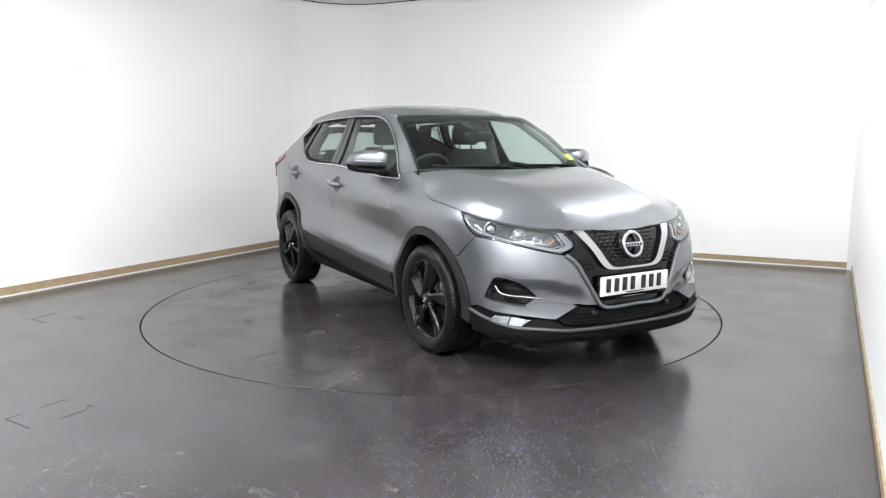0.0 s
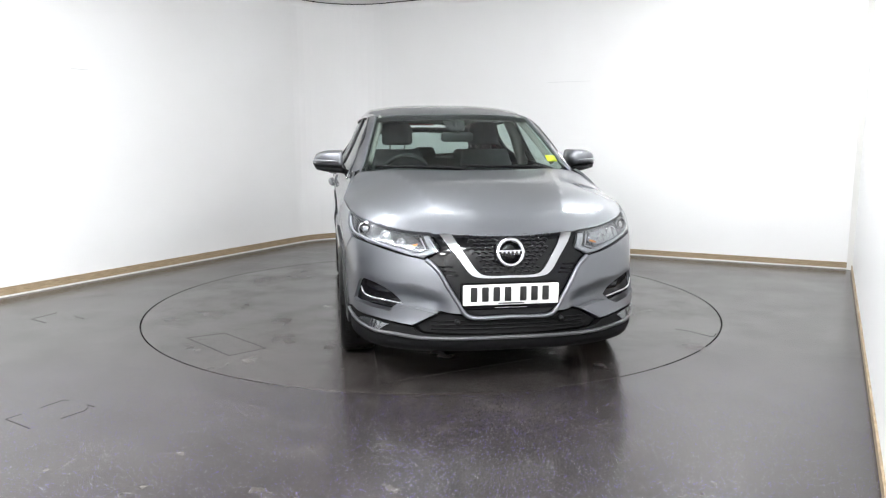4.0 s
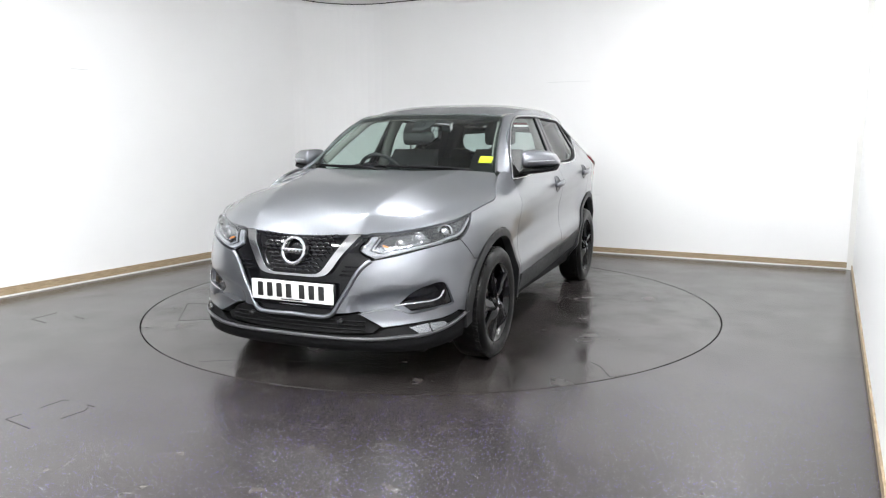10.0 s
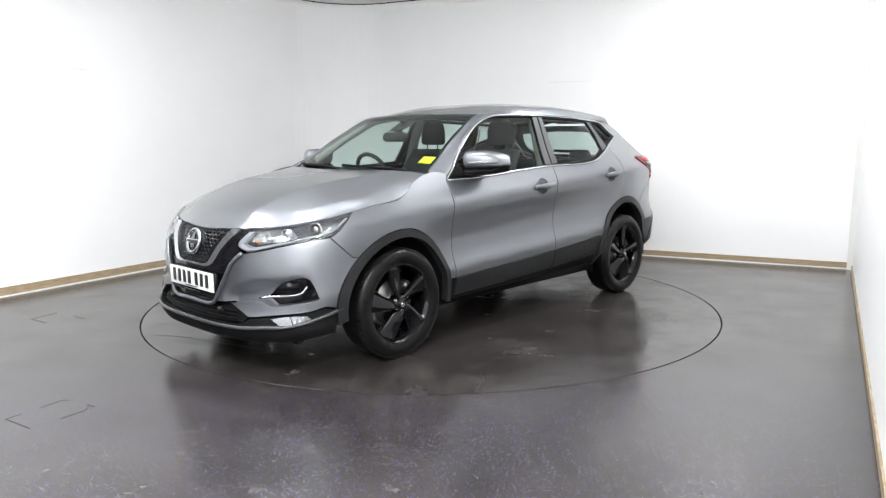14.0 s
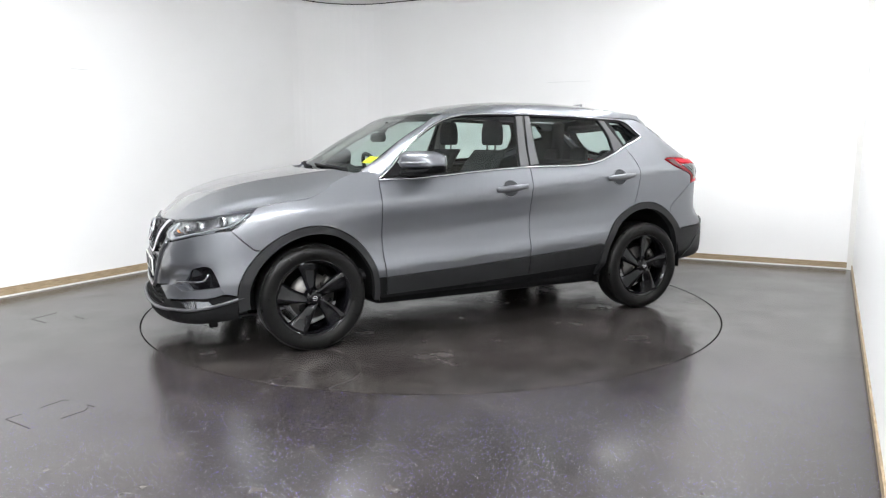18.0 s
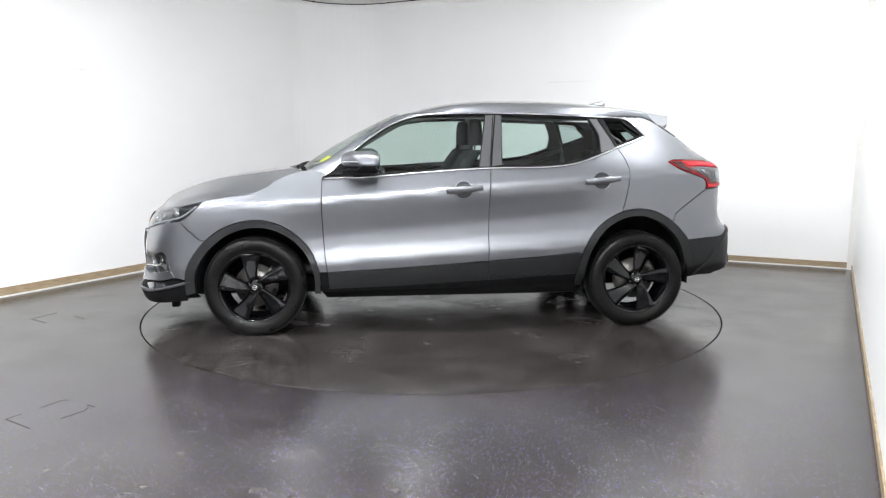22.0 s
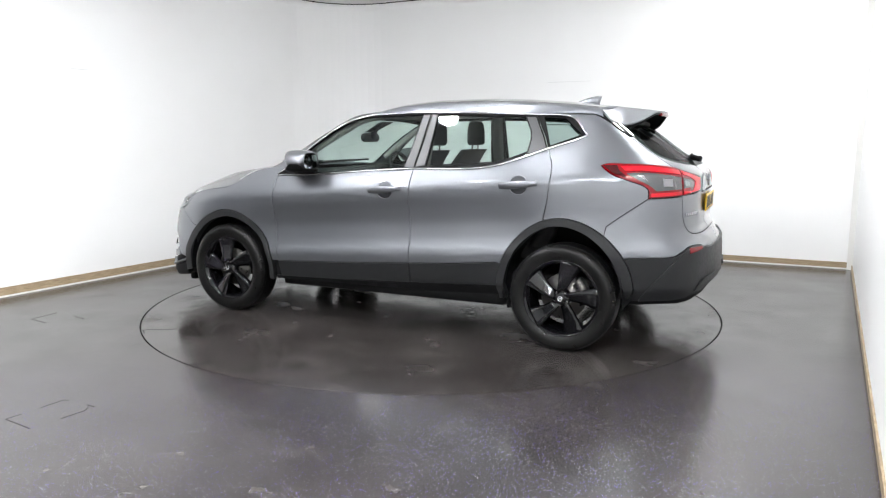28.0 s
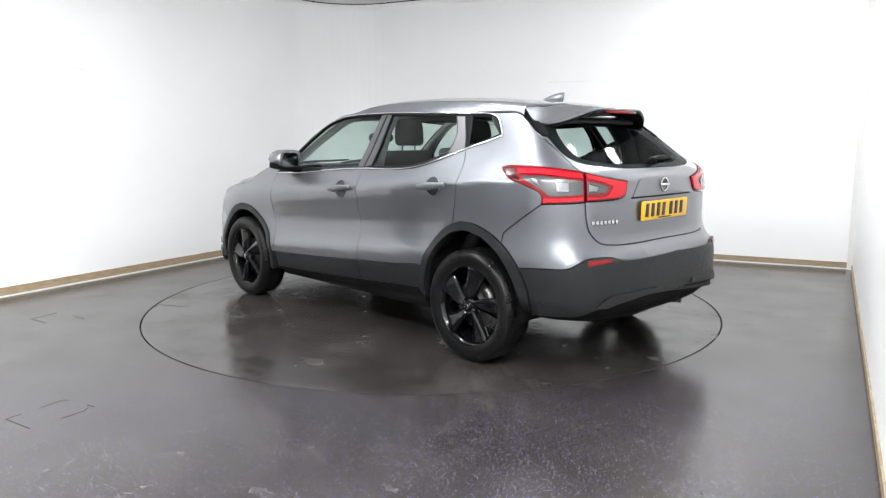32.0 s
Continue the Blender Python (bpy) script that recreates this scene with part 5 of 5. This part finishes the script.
panel("rear_cladding", [CLAD_TOP + rflip(CLAD_TOP)[1:], [(2 * UC_R - u, z) for u, z in arch(*R_ARCH, 147, 176, 8)], rflip(LOW_R) + LOW_R[-2::-1], arch(*R_ARCH, 176, 147, 8)], PLASTIC, car, both=False, step=0.045, off=0.002, depth=0.04)
FOLD = [(-1.962, 0.655), (-2.012, 0.680), (-2.147, 0.679), (-2.189, 0.666), (UC_R, 0.666)]
FOLD_LOW = [(-1.800, 0.345), (-1.967, 0.372), (-2.055, 0.408), (-2.225, 0.431), (-2.42, 0.447), (UC_R, 0.449)]
panel("bumper_skin", [rtwice(FOLD), [(2 * UC_R + 1.962, 0.655), (2 * UC_R + 1.930, 0.615), (2 * UC_R + 1.800, 0.40), (2 * UC_R + 1.800, 0.345)], rflip(FOLD_LOW) + FOLD_LOW[-2::-1], [(-1.800, 0.345), (-1.800, 0.40), (-1.930, 0.615), (-1.962, 0.655)]],
      PLASTIC, rear_bumper, both=False, step=0.045, off=0.011, depth=0.02, label="grey-black lower bumper skin")
panel("diffuser", [[(-2.04, 0.420), (-2.12, 0.478), (-2.22, 0.486), (-2.46, 0.488)], [(-2.46, 0.488), (-2.47, 0.455)], [(-2.47, 0.455), (-2.22, 0.44), (-2.10, 0.41)]], PLASTIC, rear_bumper, both=False, step=0.04, off=0.022, depth=0.02)
panel("diffuser", [[(2 * UC_R - u, z) for u, z in [(-2.04, 0.420), (-2.12, 0.478), (-2.22, 0.486), (-2.46, 0.488)]], [(2 * UC_R + 2.46, 0.488), (2 * UC_R + 2.47, 0.455)], [(2 * UC_R - u, z) for u, z in [(-2.47, 0.455), (-2.22, 0.44), (-2.10, 0.41)]]], PLASTIC, rear_bumper, both=False, step=0.04, off=0.022, depth=0.02)
panel("reflector", [[(-2.005, 0.676), (-2.128, 0.676)], [(-2.128, 0.658), (-2.005, 0.644)]], REDLENS, rear_bumper, both=False, step=0.04, off=0.014, depth=0.01, label="red bumper reflector")
panel("reflector", [[(2 * UC_R + 2.128, 0.676), (2 * UC_R + 2.005, 0.676)], [(2 * UC_R + 2.005, 0.644), (2 * UC_R + 2.128, 0.658)]], REDLENS, rear_bumper, both=False, step=0.04, off=0.014, depth=0.01, label="red bumper reflector")
# ---- underbody, wheels, mirrors, handles ----
solid("underbody", loft([super_ring(x, 0, 0.30 + (0.03 if x < -1.6 else 0), w, h, "x", 5, 24) for x, w, h in ((1.95, 0.55, 0.05), (1.75, 0.62, 0.08), (0.9, 0.62, 0.08), (0.85, 0.80, 0.09), (-0.9, 0.80, 0.09), (-0.95, 0.60, 0.08), (-1.75, 0.60, 0.07), (-1.98, 0.52, 0.05))]), DARK, car)
for cx, (ax, az, aa, ab) in ((1.31, F_IN), (-1.318, R_IN)):
    rows = []
    for y in (0.86, 0.80, 0.60, 0.52):
        k = 1.03 if y > 0.55 else 0.6
        rows.append([(ax + aa * k * math.cos(t), y, az + ab * k * math.sin(t)) for t in np.linspace(-0.10, math.pi + 0.10, 26)])
    solid("wheel_housing", loft(rows, closed=False), DARK, car, both=True)
solid("axle", tube([(1.323, -0.62, 0.335), (1.323, 0.62, 0.335)], 0.045, 12), DARK, car)
solid("axle", tube([(-1.323, -0.62, 0.335), (-1.323, 0.62, 0.335)], 0.05, 12), DARK, car)
solid("exhaust", tube([(-1.0, -0.30, 0.24), (-1.5, -0.42, 0.25), (-1.95, -0.52, 0.27)], 0.032, 12), STEEL, car)

TYRE_R = 0.338
TYRE = [(0.238, -0.200), (0.262, -0.208), (0.300, -0.213), (0.322, -0.205), (0.333, -0.190), (TYRE_R, -0.165), (TYRE_R, -0.05), (0.333, -0.024), (0.322, -0.008), (0.300, 0.002), (0.270, 0.000), (0.250, -0.008), (0.238, -0.014)]


def spoke(angle, side):
    """One broad twisted spoke with a raised edge."""
    rows = []
    for r, w, y, tw in ((0.030, 0.028, -0.018, 0.0), (0.075, 0.032, -0.014, 2.0), (0.12, 0.042, -0.020, 5.0), (0.17, 0.056, -0.026, 8.0), (0.215, 0.070, -0.026, 10.0), (0.234, 0.076, -0.022, 11.0)):
        a = math.radians(angle + tw * side)
        d, s = np.array([math.cos(a), 0, math.sin(a)]), np.array([-math.sin(a), 0, math.cos(a)]) * side
        ring = []
        for su, yy in ((-1.0, -0.012), (-0.85, 0.010), (-0.35, 0.004), (0.5, -0.012), (1.0, -0.020), (0.8, -0.045), (-0.8, -0.045)):
            ring.append(d * r + s * su * w + np.array([0, y + yy, 0]))
        rows.append(ring)
    return loft(rows)


def wheel(phase, side):
    barrel = lathe([(0.205, -0.19), (0.215, -0.06), (0.222, -0.028), (0.236, -0.016), (0.242, -0.010), (0.244, -0.016), (0.238, -0.03)], 56)
    hub = lathe([(0.0, -0.012), (0.030, -0.012), (0.050, -0.020), (0.058, -0.05)], 28)
    w = solid("wheel", join(barrel, hub, *[spoke(phase + 72 * k, side) for k in range(5)]), RIM, car, label="gloss black five-spoke alloy wheel")
    solid("tyre", lathe(TYRE, 72), RUBBER, w, label="dark rubber tyre")
    # tread blocks round the shoulder
    blocks = []
    for k in range(100):
        a = 2 * math.pi * k / 100
        m = Matrix.Rotation(-a, 4, "Y")
        blocks.append(moved(brick_of(TYRE_R - 0.010, TYRE_R + 0.0005, -0.056, -0.026, -0.0075, 0.0075, 0.0015, power=8.0), m))
    solid("tread", join(*blocks), RUBBER, w)
    solid("hub_cap", lathe([(0.0, -0.006), (0.018, -0.006), (0.024, -0.009), (0.027, -0.016)], 20), BLACK, w, label="small black hub cap")
    solid("hub_emblem", join(tube([(0.014 * math.cos(2 * math.pi * i / 20), -0.004, 0.014 * math.sin(2 * math.pi * i / 20)) for i in range(20)], 0.0025, 6, closed=True), brick_of(-0.017, 0.017, -0.006, -0.002, -0.003, 0.003, 0.001)), CHROME, w, label="small chrome ring")
    for k in range(5):
        a = math.radians(phase + 36 + 72 * k)
        solid("wheel_nut", moved(lathe([(0.0, -0.016), (0.008, -0.016), (0.010, -0.024)], 8), Matrix.Translation((0.042 * math.cos(a), 0, 0.042 * math.sin(a)))), STEEL, w)
    solid("brake_disc", lathe([(0.06, -0.070), (0.075, -0.085), (0.145, -0.085), (0.145, -0.105), (0.07, -0.105)], 40), STEEL, w, label="worn steel brake disc")
    a0 = math.radians(150)
    cal = []
    for i in range(7):
        a = a0 + math.radians(-22 + 44 * i / 6)
        d = np.array([math.cos(a), 0, math.sin(a)])
        cal.append([d * 0.105 + np.array([0, -0.06, 0]), d * 0.160 + np.array([0, -0.06, 0]), d * 0.165 + np.array([0, -0.13, 0]), d * 0.105 + np.array([0, -0.13, 0])])
    solid("brake_caliper", loft(cal), STEEL, w, label="bare metal brake caliper")
    return w


for x, z, ph_l, ph_r in ((1.323, TYRE_R, 34.0, 20.0), (-1.323, TYRE_R, 13.0, 47.0)):
    w = wheel(180 - ph_l, 1)
    w.matrix_basis = pose(x, 0.888, z)
    w = wheel(ph_r, 1)
    w.matrix_basis = pose(x, -0.888, z, 0, 0, 180)

# door mirrors
# dark colour replaces the reflection of the car's side in a clear mirror
MIRROR_GLASS = plain("darkened_mirror", (0.17, 0.175, 0.18), 0.03, 1.0)
def mirror_shape(lo, hi, grow=0.0):
    rows = []
    for t in np.linspace(0, 1, 9):
        y = 0.842 + t * 0.208
        half = 0.128 - 0.062 * t ** 1.6 + grow
        z0 = 1.082 + 0.030 * t ** 2
        z1 = 1.246 - 0.030 * max(0, t - 0.4) ** 2 * 4
        if t > 0.93:
            half *= 0.6
            z0, z1 = z0 + 0.035, z1 - 0.03
        a, b = z0 + (z1 - z0) * lo - grow, z0 + (z1 - z0) * hi + grow
        rows.append(super_ring(0.478 + (0.128 - 0.062 * t ** 1.6), y, (a + b) / 2, half, (b - a) / 2, "y", 3.2, 24))
    return loft(rows)


mir = solid("door_mirror", mirror_shape(0.26, 1.0), PAINT, car, both=True, label="grey door mirror with black base")
solid("mirror_base", mirror_shape(0.0, 0.30, -0.003), DARK, mir, both=True)
solid("mirror_arm", loft([super_ring(0.60, 0.795, 1.085, 0.075, 0.018, "y", 3), super_ring(0.59, 0.86, 1.105, 0.055, 0.022, "y", 3), super_ring(0.58, 0.90, 1.12, 0.05, 0.022, "y", 3)]), DARK, mir, both=True)
solid("mirror_glass", brick_of(0.472, 0.479, 0.868, 1.025, 1.118, 1.226, 0.003, axis="x", power=4), MIRROR_GLASS, mir, both=True, label="mirror glass")
solid("indicator_strip", tube([(0.726, 0.88, 1.170), (0.712, 0.93, 1.172), (0.676, 0.99, 1.174), (0.622, 1.035, 1.176)], 0.006, 6), DRL, mir, both=True, label="pale indicator strip")
panel("mirror_sail", [[(0.838, 1.078), (0.765, 1.120)], [(0.765, 1.120), (0.71, 1.175)], [(0.71, 1.175), (0.672, 1.09)], [(0.672, 1.086), (0.838, 1.076)]], DARK, front_door, step=0.04, off=0.004, depth=0.012)

# door handles with their cups
# flat disc coloured darker than the body, for the shade inside the hollow
CUP = plain("cup_shade", (0.045, 0.047, 0.052), 0.3, 0.6)
for (x0, z0), door in (((0.030, 0.974), front_door), ((-0.925, 1.030), rear_door)):
    dz = 0.022
    line = [shell(x0 - 0.245 * t, z0 + dz * t)[0] + np.array([0, 0.006 + 0.034 * math.sin(math.pi * min(max(t, 0.04), 0.96)) ** 0.5, 0]) for t in np.linspace(0, 1, 14)]
    rr = [0.012 + 0.013 * math.sin(math.pi * min(t * 1.0 + 0.08, 0.92)) ** 0.6 for t in np.linspace(0, 1, 14)]
    h = solid("door_handle", tube(line, rr, 10, 0.55), PAINT, door, both=True, label="body-coloured pull handle")
    cx, cz = x0 - 0.118, z0 + 0.006
    cup = [[(cx + 0.062 * math.cos(t), cz + 0.058 * math.sin(t)) for t in np.linspace(0, 2 * math.pi, 17)[:-1]]]
    panel("handle_cup", cup, CUP, door, step=0.02, off=0.002, depth=0.004)
    ring = [on_skin(cx + 0.062 * math.cos(t), cz + 0.058 * math.sin(t), 0.003)[0] for t in np.linspace(0, 2 * math.pi, 33)[:-1]]
    solid("cup_rim", tube(ring, 0.0035, 6, closed=True), PAINT, door, both=True)

# wipers, aerial, sticker
def on_screen(v, z, off=0.012):
    a = np.array([[v, z]])
    return (screen_map(a) + normals(screen_map, a) * off)[0]


for y0, y1, z1 in ((-0.62, 0.02, 1.120), (-0.02, 0.62, 1.120)):
    arm = [np.array([1.10 - 0.25 * abs(y1) ** 2, y1 * 0.96, 1.112])] + [on_screen(y1 + (y0 - y1) * t, 1.110 + 0.020 * t, 0.022) for t in (0.25, 0.5, 0.72)]
    blade = [on_screen(y1 + (y0 - y1) * t, 1.112 + 0.022 * t, 0.012) for t in np.linspace(0.08, 1.0, 10)]
    solid("wiper", join(tube(arm, [0.012, 0.010, 0.008, 0.006], 8), tube(blade, 0.009, 6)), DARK, car, label="black windscreen wiper")
fin = []
for t in np.linspace(0, 1, 8):
    x = -1.16 - 0.165 * t
    h = 0.062 * (1 - (1 - t) ** 1.6)
    w = 0.020 * (0.35 + 0.65 * math.sin(math.pi * (0.15 + 0.7 * t)))
    base = float(roof_z(np.array(x), np.array(0.0))) - 0.004
    fin.append([(x - 0.02 * k * t, w * s * (1 - 0.75 * k), base + h * k) for k, s in ((0, -1), (0.5, -1), (1, -1), (1, 1), (0.5, 1), (0, 1))])
solid("roof_aerial", loft(fin), PAINT, car, label="grey shark-fin aerial")
st = [on_screen(v, z, -0.004) for v, z in ((0.590, 1.170), (0.672, 1.166), (0.668, 1.208), (0.588, 1.212))]
sv = np.array(st + [p - np.array([0.002, 0, 0.001]) for p in st])
sticker = solid("sticker", (sv, [(0, 1, 2, 3), (7, 6, 5, 4), (0, 4, 5, 1), (1, 5, 6, 2), (2, 6, 7, 3), (3, 7, 4, 0)]), YELLOW, windscreen, label="yellow paper sticker inside the glass")

# ---- cabin ----
solid("cabin_floor", brick_of(-1.70, 1.15, -0.70, 0.70, 0.38, 0.46, 0.02), CABIN, car)
rows = []
for y in np.linspace(-0.74, 0.74, 9):
    e = 1 - abs(y / 0.74) ** 3 * 0.15
    bump = 0.03 * math.exp(-((y + 0.37) / 0.17) ** 2)
    rows.append([(0.98 * e, y, 1.06), (0.85 * e, y, 1.095), (0.66 * e, y, 1.095 + bump), (0.56 * e, y, 1.06 + bump), (0.54 * e, y, 0.98), (0.60 * e, y, 0.70), (0.95 * e, y, 0.70)])
solid("dashboard", loft(rows), CABIN, car, label="dark moulded dashboard")
wheel_c = Vector((0.44, -0.37, 1.04))
wm = Matrix.Translation(wheel_c) @ pose(0, 0, 0, 0, -66, 0)
sw = tube([wm @ Vector((0.182 * math.cos(t), 0.182 * math.sin(t), 0)) for t in np.linspace(0, 2 * math.pi, 41)[:-1]], 0.016, 8, closed=True)
sp = [tube([wm @ Vector((0.03 * math.cos(t), 0.03 * math.sin(t), 0.0)), wm @ Vector((0.18 * math.cos(t), 0.18 * math.sin(t), 0))], 0.018, 6) for t in (math.pi / 2, -math.pi / 2, math.pi)]
solid("steering_wheel", join(sw, *sp, moved(brick_of(-0.06, 0.06, -0.07, 0.07, -0.03, 0.03, 0.02), wm), tube([wm @ Vector((0, 0, 0)), (0.75, -0.37, 0.92)], 0.035, 8)), CABIN, car, label="black steering wheel")


def seat(y, x):
    rows = [super_ring(x + 0.28 - 0.13 * t - 0.17 * t * t, y, 0.62 + 0.62 * t, 0.065 - 0.01 * t, 0.245 - 0.05 * t ** 3, "z", 4, 20) for t in np.linspace(0, 1, 8)]
    back = solid("seat_back", loft(rows), CLOTH, car, label="dark cloth front seat")
    solid("seat_cushion", brick_of(x + 0.20, x + 0.72, y - 0.25, y + 0.25, 0.52, 0.66, 0.05, power=4), CLOTH, back)
    solid("headrest", loft([super_ring(x - 0.035, y + d * 0.0, 1.275 + 0.19 * t, 0.05 * s, 0.128 * s, "z", 2.4, 18) for t, s, d in ((0, 0.8, 0), (0.1, 1, 0), (0.6, 1, 0), (0.9, 0.85, 0), (1, 0.6, 0))]), CLOTH, back)
    for d in (-0.06, 0.06):
        solid("headrest_post", tube([(x - 0.02, y + d, 1.20), (x - 0.03, y + d, 1.30)], 0.007, 6), STEEL, back)


seat(0.37, -0.20)
seat(-0.37, -0.20)
rows = [super_ring(-1.10 - 0.22 * t, 0, 0.62 + 0.52 * t, 0.075 - 0.02 * t, 0.66 - 0.04 * t, "z", 7, 28) for t in np.linspace(0, 1, 6)]
bench = solid("rear_bench", loft(rows), CLOTH, car, label="dark cloth rear bench")
solid("bench_cushion", brick_of(-1.08, -0.60, -0.64, 0.64, 0.52, 0.68, 0.05), CLOTH, bench)
for y in (-0.40, 0.0, 0.40):
    solid("headrest", loft([super_ring(-1.325, y, (1.10 if y else 1.12) + 0.13 * t, 0.045 * s, 0.112 * s, "z", 2.4, 18) for t, s in ((0, 0.8), (0.12, 1), (0.6, 1), (0.9, 0.85), (1, 0.6))]), CLOTH, bench)
solid("rear_header", brick_of(-1.62, -1.48, -0.40, 0.40, 1.40, 1.445, 0.015), CABIN, car)
solid("parcel_shelf", brick_of(-1.88, -1.36, -0.58, 0.58, 1.06, 1.09, 0.01), CABIN, car)
panel("door_card", [[(0.80, 1.05), (0.1, 1.09), (-0.27, 1.112)], [(-0.27, 1.112), (-0.27, 0.5)], [(-0.27, 0.5), (0.80, 0.48)]], CABIN, front_door, step=0.10, off=-0.07, depth=0.02)
panel("door_card", [[(-0.29, 1.112), (-0.85, 1.14), (-1.18, 1.25)], [(-1.18, 1.25), (-1.2, 0.85), (-0.88, 0.55)], [(-0.88, 0.55), (-0.29, 0.5)]], CABIN, rear_door, step=0.10, off=-0.07, depth=0.02)
panel("headlining", [[(0.20, -0.52), (0.24, 0.0), (0.20, 0.52)], [(0.20, 0.52), (-0.6, 0.55), (-1.42, 0.48)], [(-1.42, 0.48), (-1.48, 0.0), (-1.42, -0.48)], [(-1.42, -0.48), (-0.6, -0.55), (0.20, -0.52)]], LINING, car, mapf=plan_map(lambda x, y: roof_z(x, y) - 0.045), both=False, step=0.12, depth=0.01, label="pale roof lining")
# inner faces of the pillars
for line, w in ((resample(up3, NR)[4:26], 0.05), ):
    solid("pillar_lining", tube([p + np.array([-0.050, -0.040, -0.022]) for p in line], 0.028, 8, 0.6), LINING, car, both=True)
solid("pillar_lining", tube([(-0.30, 0.735, 1.10), (-0.31, 0.665, 1.35), (-0.33, 0.60, 1.49)], 0.045, 8, 1.0), LINING, car, both=True)
solid("pillar_lining", tube([(-1.50, 0.60, 1.12), (-1.48, 0.53, 1.30), (-1.42, 0.45, 1.45)], 0.06, 8, 1.0), CABIN, car, both=True)
mirror_c = on_screen(0.0, 1.40, -0.07)
rv = solid("rear_view_mirror", loft([super_ring(mirror_c[0], y, mirror_c[2], 0.018, 0.036 * (0.6 if abs(y) > 0.11 else 1), "y", 3, 14) for y in (-0.118, -0.10, 0.0, 0.10, 0.118)]), CABIN, car, label="black interior mirror")
solid("mirror_stem", tube([mirror_c, on_screen(0.0, 1.452, -0.012)], 0.022, 8), CABIN, rv)
solid("sensor_cover", loft([super_ring(*on_screen(0.0, z, -0.028), 0.022, w, "z", 3, 14) for z, w in ((1.405, 0.05), (1.44, 0.075), (1.485, 0.085))]), CABIN, rv)
# ---- movement ----
def motions():
    rows_car, rows_disc = [], []
    for i in range(33):
        a = heading(float(i))
        rows_disc.append((float(i), pose(0, 0, 0, 0, 0, a)))
        rows_car.append((float(i), pose(0, 0, 0, 0, 0, a) @ pose(CAR_OFF[0], CAR_OFF[1], 0)))
    walk(turntable, rows_disc)
    walk(car, rows_car)


motions()
